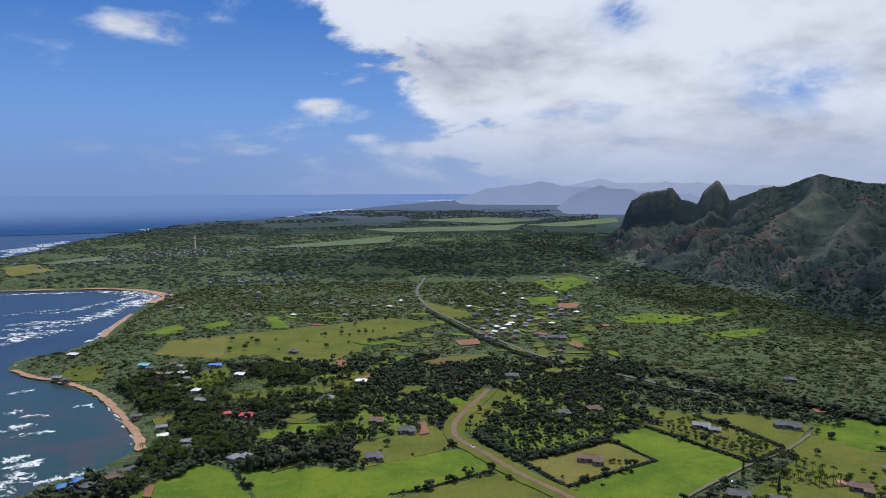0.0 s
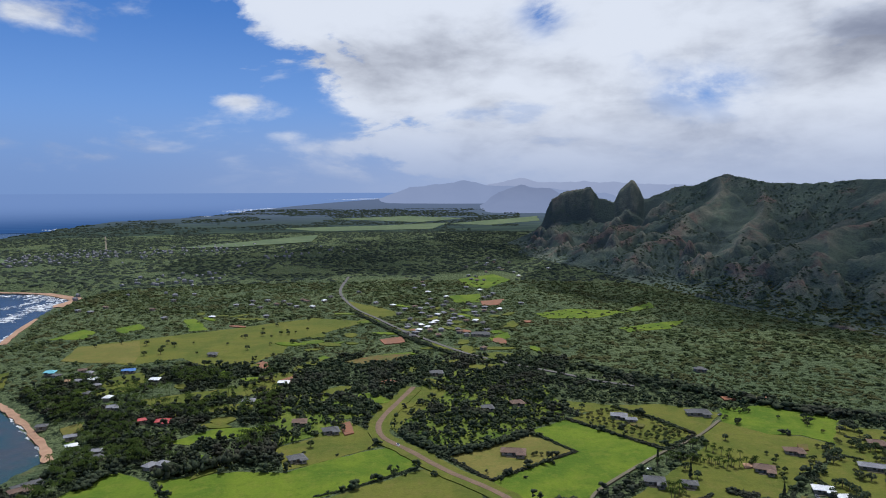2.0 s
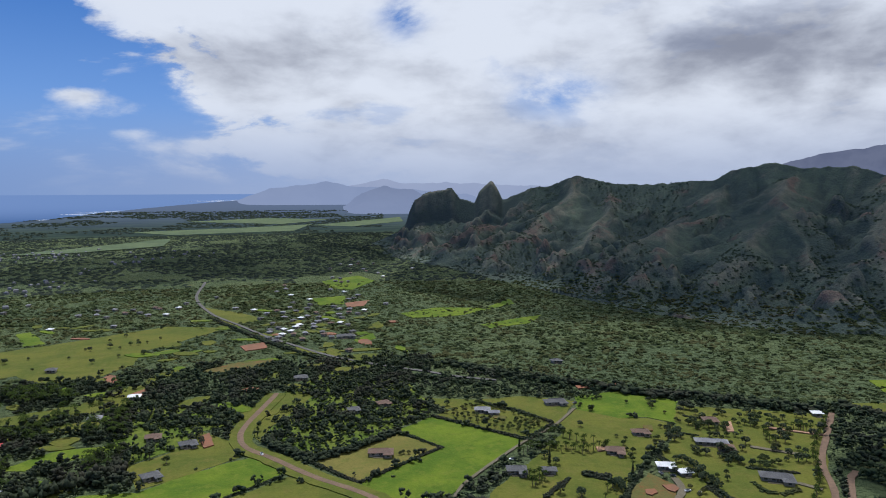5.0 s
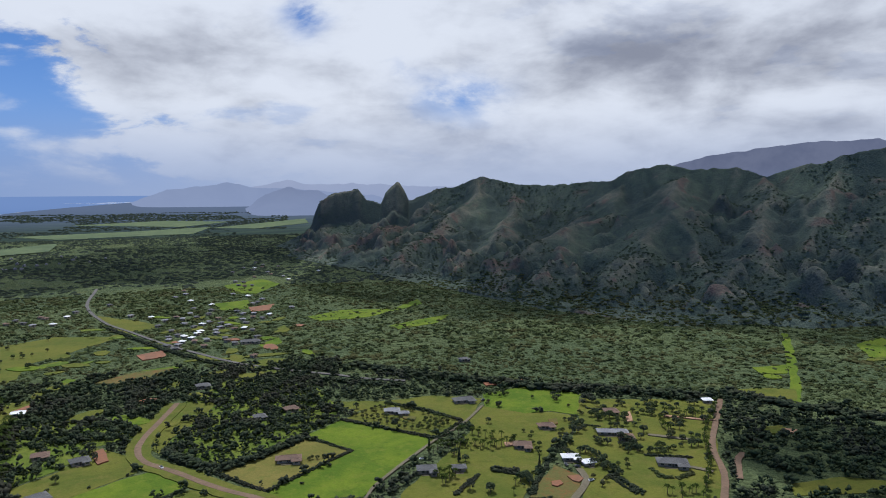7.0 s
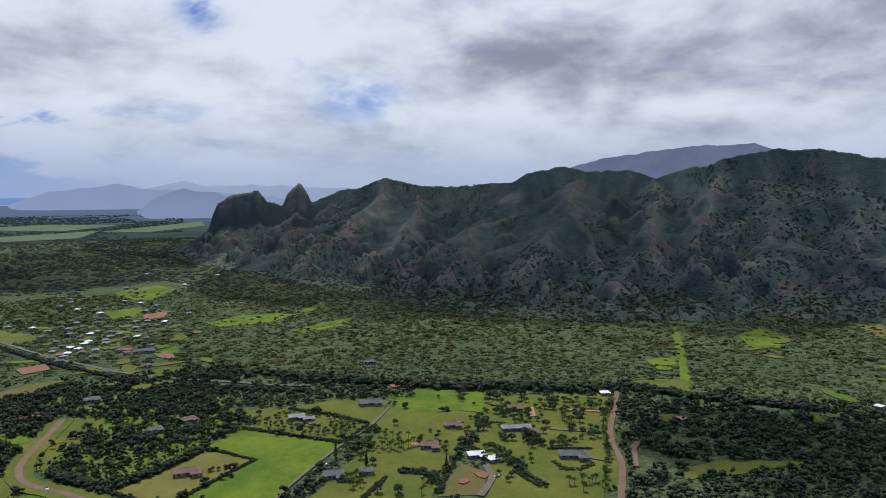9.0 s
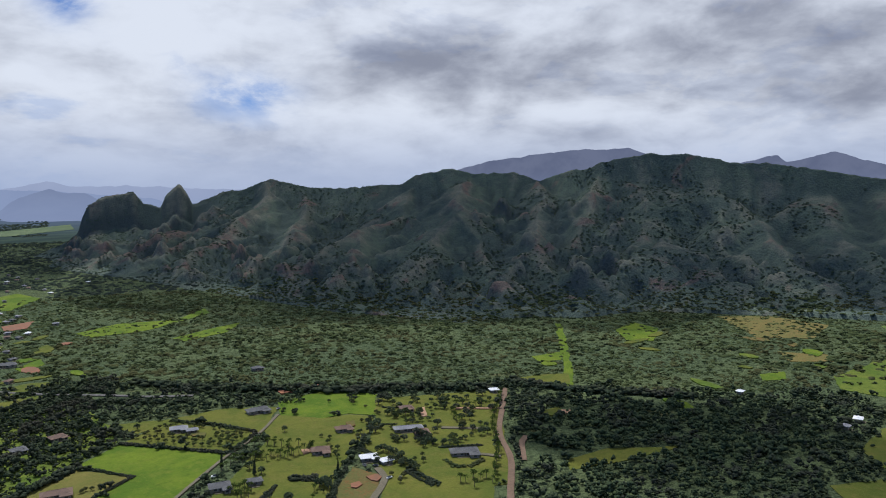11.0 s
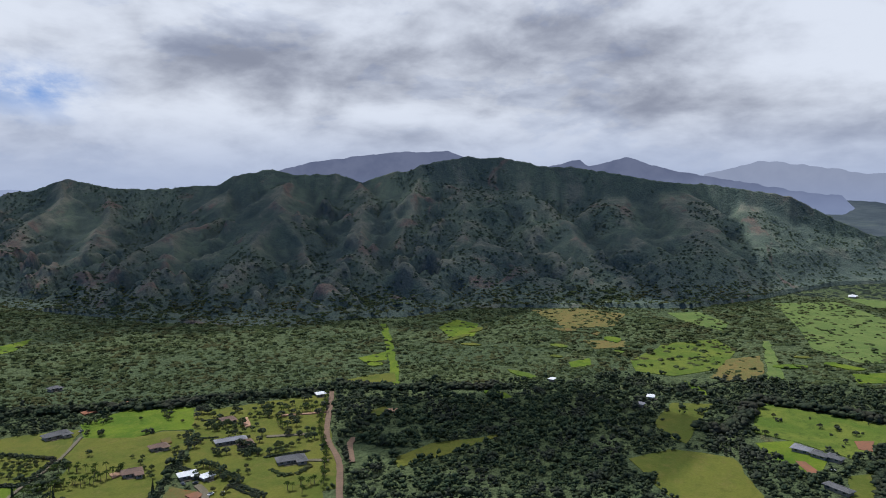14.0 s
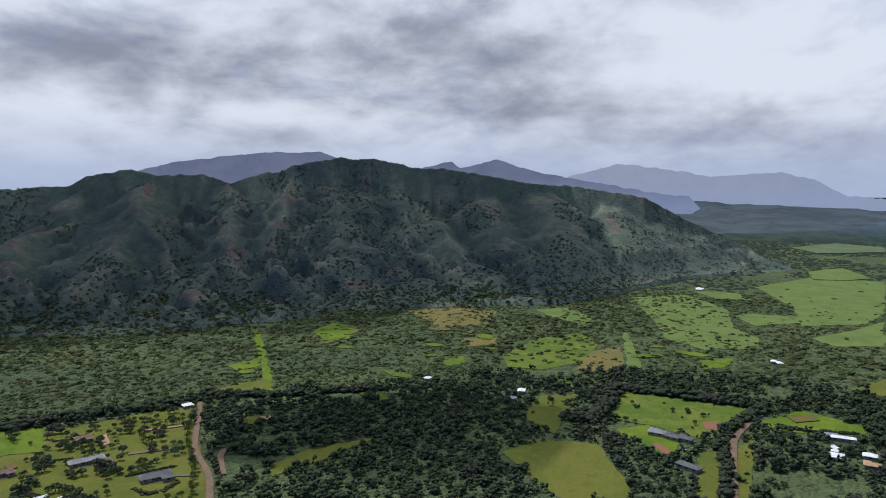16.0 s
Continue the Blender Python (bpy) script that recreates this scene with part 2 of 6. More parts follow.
def ground_material():
    mat, t = material("scrub_ground")
    p = where(t)
    dist, each = canopy_cells(t, p, 0.26)
    d2, e2 = canopy_cells(t, p, 0.11)
    f1 = t.ramp(t.noise(p, 0.006, 6, 0.6, 0.5), 0.36, 0.64)
    col = t.mix(f1, (0.066, 0.094, 0.048, 1), (0.100, 0.126, 0.056, 1))
    col = t.mix(t.m("MULTIPLY", each, 0.55), col, (0.110, 0.138, 0.064, 1))
    col = t.mix(t.m("MULTIPLY", e2, 0.35), col, (0.050, 0.068, 0.038, 1))
    f2 = t.ramp(t.noise(p, 0.022, 5, 0.7), 0.60, 0.70)
    col = t.mix(t.m("MULTIPLY", f2, 0.5), col, (0.145, 0.125, 0.055, 1))
    f3 = t.noise(p, 0.5, 5, 0.7)
    h = t.m("ADD", t.m("ADD", t.m("MULTIPLY", dist, -1.0), t.m("MULTIPLY", d2, -1.6)), t.m("MULTIPLY", f3, 0.5))
    finish(t, col, 0.95, h, 1.0, 3.2, 0.05)
    return mat


def mountain_material():
    mat, t = material("mountain_slope")
    g = t.n("ShaderNodeNewGeometry")
    p = g.outputs["Position"]
    nz = t.n("ShaderNodeSeparateXYZ", {0: g.outputs["Normal"]}).outputs[2]
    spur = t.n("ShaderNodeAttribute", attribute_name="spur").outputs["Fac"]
    dist, each = canopy_cells(t, p, 0.22)
    # greyed, bluish greens: distance haze is put into the slope colour
    col = t.mix(t.ramp(t.noise(p, 0.006, 6, 0.6), 0.38, 0.62), (0.074, 0.100, 0.086, 1), (0.110, 0.142, 0.102, 1))
    col = t.mix(t.m("MULTIPLY", each, 0.4), col, (0.122, 0.148, 0.112, 1))
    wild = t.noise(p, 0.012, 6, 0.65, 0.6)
    # dry ridges paler, wooded hollows darker; relief shading painted in with them
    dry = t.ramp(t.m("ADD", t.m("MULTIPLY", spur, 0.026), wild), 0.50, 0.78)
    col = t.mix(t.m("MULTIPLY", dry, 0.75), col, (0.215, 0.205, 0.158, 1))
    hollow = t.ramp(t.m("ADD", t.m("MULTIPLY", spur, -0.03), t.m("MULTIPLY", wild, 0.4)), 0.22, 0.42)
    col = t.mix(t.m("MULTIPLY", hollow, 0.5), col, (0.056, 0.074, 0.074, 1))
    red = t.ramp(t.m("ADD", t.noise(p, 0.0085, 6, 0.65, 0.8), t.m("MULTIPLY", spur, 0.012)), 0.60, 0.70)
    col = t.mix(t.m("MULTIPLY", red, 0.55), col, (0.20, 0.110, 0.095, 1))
    col = t.mix(t.ramp(nz, 0.52, 0.36), col, (0.090, 0.106, 0.096, 1))
    f3 = t.noise(p, 0.06, 6, 0.75)
    col = t.mix(t.ramp(f3, 0.35, 0.6, 0.5, 0.0), col, (0.062, 0.080, 0.076, 1))
    h = t.m("ADD", t.m("MULTIPLY", dist, -0.8), t.m("MULTIPLY", f3, 2.0))
    finish(t, col, 0.95, h, 0.8, 2.0, 0.05)
    return mat


def sea_material():
    mat, t = material("sea_water")
    p = where(t)
    d = t.n("ShaderNodeVectorMath", {0: p, 1: (-330.0, 540.0, -14.0)}, operation="DISTANCE").outputs["Value"]
    wob = t.noise(p, 0.012, 5, 0.6)
    shoal = t.ramp(t.m("ADD", d, t.m("MULTIPLY", wob, 420.0)), 330.0, 620.0, 1.0, 0.0)
    col = t.mix(t.ramp(t.noise(p, 0.004, 4, 0.6), 0.4, 0.6), (0.013, 0.025, 0.046, 1), (0.018, 0.033, 0.056, 1))
    col = t.mix(shoal, col, (0.022, 0.050, 0.050, 1))
    reef = t.m("MULTIPLY", t.ramp(t.noise(p, 0.02, 4, 0.6), 0.48, 0.62), shoal)
    col = t.mix(t.m("MULTIPLY", reef, 0.75), col, (0.050, 0.046, 0.045, 1))
    b = t.m("ADD", t.noise(p, 0.09, 6, 0.65, 0.4), t.m("MULTIPLY", t.noise(p, 0.018, 3, 0.5), 1.5))
    finish(t, col, 0.26, b, 0.4, 0.6, 0.20)
    return mat


def foam_material():
    mat, t = material("sea_foam")
    p = where(t)
    f = t.noise(p, 0.11, 6, 0.7, 0.8)
    b = t.n("ShaderNodeBsdfPrincipled", {"Base Color": (0.82, 0.84, 0.86, 1), "Roughness": 0.9, "Alpha": t.m("MULTIPLY", t.ramp(f, 0.44, 0.62), 0.75)})
    t.n("ShaderNodeOutputMaterial", {0: b.outputs[0]})
    return mat


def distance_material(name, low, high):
    """Far hills, a plain glowing backdrop: the air's blue haze is painted into the emission, paler at the foot."""
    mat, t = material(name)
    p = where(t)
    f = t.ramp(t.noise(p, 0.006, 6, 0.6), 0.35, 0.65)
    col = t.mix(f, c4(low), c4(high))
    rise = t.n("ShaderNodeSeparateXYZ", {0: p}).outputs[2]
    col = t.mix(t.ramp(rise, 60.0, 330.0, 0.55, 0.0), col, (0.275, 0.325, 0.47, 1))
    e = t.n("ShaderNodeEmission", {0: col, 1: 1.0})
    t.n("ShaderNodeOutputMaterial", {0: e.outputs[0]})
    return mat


M_GROUND, M_MOUNT, M_SEA, M_FOAM = ground_material(), mountain_material(), sea_material(), foam_material()


def cloud_material():
    """Vapour that lets part of the sun through."""
    mat, t = material("cloud_vapour")
    p = where(t)
    f = t.noise(p, 0.004, 5, 0.6)
    d = t.n("ShaderNodeBsdfDiffuse", {0: t.mix(f, (0.70, 0.71, 0.74, 1), (0.88, 0.88, 0.90, 1))})
    thin = t.n("ShaderNodeBsdfTransparent")
    m = t.n("ShaderNodeMixShader", {0: t.ramp(f, 0.34, 0.62, 0.24, 0.48), 1: thin.outputs[0], 2: d.outputs[0]})
    t.n("ShaderNodeOutputMaterial", {0: m.outputs[0]})
    return mat


M_CLOUD = cloud_material()

# ---------------------------------------------------------------- land forms
HOVER = 190.0        # height of the camera over the fields
NEAR, FAR = 2600.0, 2200.0


def fold(x, y, z):
    """Distance beyond 2.6 km is drawn in towards 4.8 km along the line of sight, with heights to match."""
    x, y, z = np.asarray(x, float), np.asarray(y, float), np.asarray(z, float)
    d = np.maximum(np.hypot(x, y), 1e-6)
    c = np.where(d > NEAR, NEAR + FAR * (1 - np.exp(-np.maximum(d - NEAR, 0) / FAR)), d)
    k = c / d
    return x * k, y * k, HOVER + (z - HOVER) * k


def lattice(ix, iy, seed):
    h = (ix * 374761393 + iy * 668265263 + seed * 974634773) & 0xFFFFFFFF
    h = ((h ^ (h >> 13)) * 1274126177) & 0xFFFFFFFF
    return ((h ^ (h >> 16)) & 0xFFFF) / 65535.0


def vnoise(x, y, seed=0):
    x, y = np.broadcast_arrays(np.asarray(x, float), np.asarray(y, float))
    ix, iy = np.floor(x).astype(np.int64), np.floor(y).astype(np.int64)
    fx, fy = x - ix, y - iy
    fx, fy = fx * fx * (3 - 2 * fx), fy * fy * (3 - 2 * fy)
    a, b = lattice(ix, iy, seed), lattice(ix + 1, iy, seed)
    c, d = lattice(ix, iy + 1, seed), lattice(ix + 1, iy + 1, seed)
    return (a * (1 - fx) + b * fx) * (1 - fy) + (c * (1 - fx) + d * fx) * fy


def fbm(x, y, octaves=4, seed=0, gain=0.5):
    s, amp, tot = 0.0, 1.0, 0.0
    for k in range(octaves):
        s, tot = s + amp * vnoise(np.asarray(x) * 2 ** k, np.asarray(y) * 2 ** k, seed + k), tot + amp
        amp *= gain
    return s / tot


def inside(poly, x, y):
    x, y = np.asarray(x, float), np.asarray(y, float)
    res = np.zeros(x.shape, bool)
    for (x0, y0), (x1, y1) in zip(poly, poly[1:] + poly[:1]):
        if y0 == y1:
            continue
        res ^= ((y0 > y) != (y1 > y)) & (x < (x1 - x0) * (y - y0) / (y1 - y0) + x0)
    return res


def line_distance(line, x, y):
    best = np.full(np.shape(x), 1e9)
    for (x0, y0), (x1, y1) in zip(line, line[1:]):
        ux, uy = x1 - x0, y1 - y0
        s = np.clip(((x - x0) * ux + (y - y0) * uy) / (ux * ux + uy * uy), 0, 1)
        best = np.minimum(best, np.hypot(x - x0 - s * ux, y - y0 - s * uy))
    return best


BAY = [(-340, 250), (-300, 380)] + [(-268, 451), (-256, 481), (-236, 492), (-233, 511), (-223, 531), (-239, 566), (-276, 620), (-315, 671), (-349, 703), (-385, 729), (-427, 750), (-468, 782), (-486, 819), (-478, 843), (-454, 857), (-447, 906), (-446, 954), (-463, 1025), (-481, 1137), (-493, 1250), (-491, 1329), (-573, 1399), (-665, 1427), (-750, 1415), (-852, 1397)]
COAST = [(-1223, 2013), (-1275, 2281), (-1349, 2685), (-1335, 2992), (-1353, 3617), (-1358, 4070), (-1113, 4394), (-942, 4786), (-860, 5495), (-639, 6966), (-357, 8289), (234, 10637), (805, 12066)]
SHORE = [(-520, -3000), (-500, -400), (-420, 0)] + BAY + [(-1150, 1440), (-1300, 1600)] + COAST + [(3500, 20000), (14000, 95000)]
SEA = SHORE + [(-95000, 95000), (-95000, -3000)]
SEA_Z = -14.0


def ground_z(x, y):
    x, y = np.asarray(x, float), np.asarray(y, float)
    d = line_distance(SHORE, x, y)
    s = np.where(inside(SEA, x, y), -d, d)
    k = np.clip((s + 6) / 75, 0, 1)
    land = SEA_Z + 14 * k * k * (3 - 2 * k)
    return np.where(s < -6, np.maximum(SEA_Z + (s + 6) * 0.12, SEA_Z - 8 - 0.03 * np.hypot(x, y)), land)


# crest of the mountain: bearing in degrees, elevation seen from the hover point in degrees
CREST = [(12, -4.2), (15.2, -3.7)] + [(15.88, -3.05), (16.21, -1.92), (16.63, -1.02), (17.78, -0.35), (19.68, -0.09), (20.33, -0.92), (21.58, -1.23), (21.96, -0.27), (22.47, 0.25), (22.87, 0.55), (23.11, 0.42), (23.45, -0.14), (23.84, -1.09), (24.97, -0.57), (26.19, -0.02), (27.63, 0.02), (28.72, 0.55), (29.79, 0.94)] + [(32.23, 0.34), (34.75, 0.14), (38.36, 0.40), (40.12, 0.48), (41.42, 1.23), (44.40, 1.81)] + [(46.26, 1.29), (47.59, 1.37), (49.34, 1.44), (51.50, 0.79), (53.17, 1.30), (54.19, 1.72), (55.21, 1.62), (56.41, 2.16), (58.36, 2.58), (60.18, 2.82)] + [(61.41, 2.63), (62.57, 2.77), (65.11, 2.30), (66.27, 2.02), (68.78, 1.96), (71.04, 1.54), (73.28, 1.16), (76.34, 0.65), (78.90, 0.55), (79.94, 0.33), (81.79, 0.06), (84.58, -0.37)] + [(87.5, -2.0), (92, -4.0), (98, -6.0)]
CREST_R = [(12, 2350), (24, 2300), (30, 2150), (44, 1900), (60, 1750), (72, 1700), (84, 1800), (98, 2000)]
FOOT_R = [(12, 2100), (17, 1750), (20, 1600), (23.3, 1420), (28.9, 1230), (34.5, 1090), (40, 1030), (45, 985), (51, 1035), (55, 1040), (60, 1120), (67, 1135), (78, 1180), (83, 1330), (88, 1600), (98, 1900)]
# spurs in front of the crest: bearing, distance, height from top to toe
SPURS = [
    [(45.5, 1850, 225), (44.8, 1650, 165), (44.27, 1500, 137), (43.0, 1420, 104), (40.9, 1250, 48), (39.4, 1150, 20)],
    [(44.27, 1500, 137), (46.2, 1420, 84), (48.3, 1250, 42), (50.8, 1110, 17)],
    [(41.0, 1900, 200), (40.2, 1750, 130), (36.87, 1560, 104), (33.9, 1440, 68), (31.3, 1340, 32), (28.3, 1180, 2)],
    [(36.87, 1560, 104), (37.1, 1430, 58), (36.0, 1300, 37), (34.4, 1160, 14)],
    [(29.8, 2150, 222), (29.0, 2050, 168), (26.9, 1850, 94), (24.5, 1700, 60), (22.2, 1550, 20)],
    [(32.5, 2100, 200), (32.6, 1900, 120), (31.0, 1700, 62), (28.0, 1520, 25)],
    [(51.5, 1800, 214), (50.8, 1560, 136), (51.5, 1380, 80), (53.0, 1220, 38)],
    [(56.4, 1790, 245), (55.6, 1560, 140), (54.6, 1400, 78)],
    [(62.6, 1750, 270), (66.3, 1600, 166), (68.6, 1450, 98), (72.6, 1300, 48), (76.1, 1200, 21)],
    [(68.2, 1480, 92), (65.5, 1350, 62), (63.5, 1280, 48), (61.7, 1200, 34), (60.0, 1120, 4)],
    [(63.5, 1280, 48), (66.3, 1190, 18), (70.0, 1130, 4)],
    [(60.2, 1750, 275), (60.6, 1600, 170), (60.0, 1450, 92)],
    [(71.0, 1720, 230), (72.5, 1560, 140), (75.5, 1420, 78), (77.5, 1290, 40)],
    [(76.3, 1710, 205), (77.8, 1540, 132), (79.6, 1360, 74), (80.8, 1220, 38)],
    [(81.8, 1780, 188), (83.5, 1580, 112), (85.2, 1430, 64), (86.8, 1290, 30)],
    [(86.5, 1850, 140), (88.2, 1700, 92), (90.0, 1560, 40)],
]


def side_ribs():
    """Short steep ribs on both flanks of every spur."""
    g2 = random.Random(12)
    ribs = []
    for line in SPURS:
        pts = [(*bearing_xy(b0, r0), z0) for b0, r0, z0 in line]
        for (x0, y0, z0), (x1, y1, z1) in zip(pts, pts[1:]):
            length = math.hypot(x1 - x0, y1 - y0)
            n = max(1, int(length / 85)) if z0 > 58 else 0
            for k in range(n):
                q = (k + g2.uniform(0.2, 0.8)) / n
                px, py, pz = x0 + (x1 - x0) * q, y0 + (y1 - y0) * q, z0 + (z1 - z0) * q
                ang = math.atan2(y1 - y0, x1 - x0) + g2.choice((-1, 1)) * g2.uniform(0.6, 1.15)
                run = g2.uniform(0.7, 1.3) * (pz * 1.1 + 25)
                ribs.append(((px, py, pz - 3), (px + math.cos(ang) * run, py + math.sin(ang) * run, pz * g2.uniform(0.25, 0.42))))
    return ribs


def bearing_xy(b, r):
    return r * math.sin(radians(b)), r * math.cos(radians(b))


def table(rows, b):
    return np.interp(b, [r[0] for r in rows], [r[1] for r in rows])


RIBS = side_ribs()
RIDGES = [((*bearing_xy(b0, r0), z0), (*bearing_xy(b1, r1), z1)) for line in SPURS for (b0, r0, z0), (b1, r1, z1) in zip(line, line[1:])]


def mountain_z(x, y):
    """Height of the mountain; negative where there is none."""
    x, y = np.broadcast_arrays(np.asarray(x, float), np.asarray(y, float))
    b, r = np.degrees(np.arctan2(x, y)), np.hypot(x, y)
    res = np.full(b.shape, -12.0)
    near = (b > 12) & (b < 98) & (r > 930) & (r < 2900)
    if near.any():
        res[near] = mountain_form(x[near], y[near], b[near], r[near])
    return res


def mountain_form(x, y, b, r):
    rc, rf = table(CREST_R, b), table(FOOT_R, b)
    rough = (fbm(b * 1.9, b * 0 + 3.1, 5, 11, 0.62) - 0.5) * 0.30
    top = HOVER + rc * np.tan(np.radians(table(CREST, b) + rough))
    s = (r - rf) / (rc - rf)
    wall = np.clip((25.5 - b) / 2.0, 0, 1)                  # the free-standing rock heads are sheer
    t = np.clip(s, 0, 1)
    slope = 0.20 * t ** 1.2 + 0.80 * t ** 3.4
    sheer = np.where(t < 0.90, 0.44 * (t / 0.90) ** 1.5, 0.44 + 0.56 * np.clip((t - 0.90) / 0.07, 0, 1) ** 0.7)
    z = top * (slope * (1 - wall) + sheer * wall)
    amp = np.clip(4 * t * (1 - t), 0, 1)
    warp = (fbm(x * 0.004, y * 0.004, 3, 5) - 0.5) * 5
    flute = np.abs(2 * vnoise(b * 0.75 + warp * 0.9, t * 2.0, 21) - 1)
    z = z * (1 - 0.30 * amp * (1 - flute)) * (1 - 0.25 * wall * amp * np.abs(2 * vnoise(b * 1.3, t * 1.5, 27) - 1))
    jx = x + (fbm(x * 0.009, y * 0.009, 3, 71) - 0.5) * 70
    jy = y + (fbm(x * 0.009, y * 0.009, 3, 72) - 0.5) * 70
    cap = HOVER + (top - HOVER) * np.minimum(r / rc, 1.0) - 3 - 0.02 * np.maximum(rc - r, 0)
    lid = np.minimum(cap, 2 + 0.34 * np.maximum(r - rf, 0) * np.clip((r - rf) / 160, 0.25, 1))       # spurs run out softly at the foot
    steep = 0.55 + 0.5 * (fbm(x * 0.02, y * 0.02, 3, 41) - 0.5)
    for lines, fall in ((RIDGES, 1.0), (RIBS, 1.25)):
        for (x0, y0, z0), (x1, y1, z1) in lines:
            ux, uy = x1 - x0, y1 - y0
            k = np.clip(((jx - x0) * ux + (jy - y0) * uy) / (ux * ux + uy * uy), 0, 1)
            off = np.hypot(jx - x0 - k * ux, jy - y0 - k * uy)
            ridge = np.minimum(z0 + (z1 - z0) * k - off * steep * fall * np.clip(1.25 - off * 0.0016, 0.6, 1.25), lid)
            d = np.clip(1 - np.abs(ridge - z) / 9.0, 0, 1)
            z = np.where(t < 0.985, np.maximum(z, ridge) + 2.2 * d * d, z)
    z = z + amp * (16 * (fbm(x * 0.012, y * 0.012, 5, 31, 0.6) - 0.5))
    back = np.clip((r - rc) / 420.0, 0, 1)
    z = np.where(s > 1, top * (1 - back) - 30 * back, z)
    z = np.where(s < 0, s * 60, z)
    edge = np.clip((b - 12) / 3, 0, 1) * np.clip((98 - b) / 6, 0, 1)
    return z * edge - 12 * (1 - edge)


def land_z(x, y):
    return np.maximum(ground_z(x, y), mountain_z(x, y))


# ---------------------------------------------------------------- mesh helpers


def mesh_from(name, verts, faces, mat, smooth=False):
    """A mesh from numpy arrays; faces all of one size."""
    verts, faces = np.asarray(verts, np.float32), np.asarray(faces, np.int32)
    me = bpy.data.meshes.new(name)
    n, k = faces.shape
    me.vertices.add(len(verts))
    me.vertices.foreach_set("co", verts.ravel())
    me.loops.add(n * k)
    me.loops.foreach_set("vertex_index", faces.ravel())
    me.polygons.add(n)
    me.polygons.foreach_set("loop_start", np.arange(0, n * k, k, dtype=np.int32))
    me.polygons.foreach_set("loop_total", np.full(n, k, np.int32))
    me.polygons.foreach_set("use_smooth", np.full(n, smooth))
    me.update(calc_edges=True)
    me.materials.append(mat)
    return me


def grid_faces(rows, cols):
    i = np.arange(rows - 1)[:, None] * cols + np.arange(cols - 1)[None, :]
    return np.stack([i, i + 1, i + cols + 1, i + cols], -1).reshape(-1, 4)


def polar_sheet(name, bearings, radii, height, mat, smooth=True):
    b, r = np.meshgrid(np.radians(bearings), radii, indexing="ij")
    x, y = r * np.sin(b), r * np.cos(b)
    x, y, z = fold(x, y, height(x, y))
    f = grid_faces(len(bearings), len(radii))[:, ::-1]
    return new(name, mesh_from(name, np.stack([x, y, z], -1).reshape(-1, 3), f, mat, smooth))


def part(name, bm, mat, parent, label=""):
    me = bpy.data.meshes.new(name)
    bm.to_mesh(me)
    bm.free()
    me.materials.append(mat)
    ob = new(name, me)
    ob.parent = parent
    if label:
        ob["label"] = label
    return ob


def sheet(name, poly, mat, label, category, lift=0.3, step=None, kind="structure"):
    """A patch of ground with an uneven outline and a turned-down edge."""
    pts = []
    n = len(poly)
    for i, (x0, y0) in enumerate(poly):
        x1, y1 = poly[(i + 1) % n]
        length = math.hypot(x1 - x0, y1 - y0)
        far = math.hypot(x0, y0)
        cuts = max(1, min(24, int(length / (step or max(6.0, far * 0.012)))))
        wob = min(length * 0.03, 1.2 + far * 0.0012)
        for k in range(cuts):
            s = k / cuts
            j = 0.0 if k == 0 else (float(vnoise((x0 + x1) * 0.3 + k * 0.9, y0 * 0.3 + k * 0.37, 3)) - 0.5) * 2 * wob
            pts.append((x0 + (x1 - x0) * s - (y1 - y0) / max(length, 1) * j, y0 + (y1 - y0) * s + (x1 - x0) / max(length, 1) * j))
    bm = bmesh.new()
    xs, ys = np.array([p[0] for p in pts]), np.array([p[1] for p in pts])
    zs = land_z(xs, ys) if mat is not M_FOAM else np.full(len(xs), SEA_Z)
    fx, fy, fz = fold(xs, ys, zs + lift)
    top = [bm.verts.new(v) for v in zip(fx, fy, fz)]
    low = [bm.verts.new((v.co.x, v.co.y, v.co.z - min(lift + 0.5, 1.2))) for v in top]
    for i in range(len(top)):
        j = (i + 1) % len(top)
        bm.faces.new((top[i], low[i], low[j], top[j]))
    face = bm.faces.new(top)
    bmesh.ops.triangulate(bm, faces=[face])
    bmesh.ops.recalc_face_normals(bm, faces=bm.faces)
    me = bpy.data.meshes.new(name)
    bm.to_mesh(me)
    bm.free()
    me.materials.append(mat)
    return tagged(new(name, me), label, category, kind=kind)


def smooth_line(line, cuts=6):
    p = np.array(line, float)
    q = np.vstack([2 * p[0] - p[1], p, 2 * p[-1] - p[-2]])
    res = []
    for i in range(1, len(q) - 2):
        for k in range(cuts):
            s = k / cuts
            res.append(0.5 * (2 * q[i] + (q[i + 1] - q[i - 1]) * s + (2 * q[i - 1] - 5 * q[i] + 4 * q[i + 1] - q[i + 2]) * s * s + (3 * q[i] - q[i - 1] - 3 * q[i + 1] + q[i + 2]) * s ** 3))
    res.append(p[-1])
    return np.array(res)


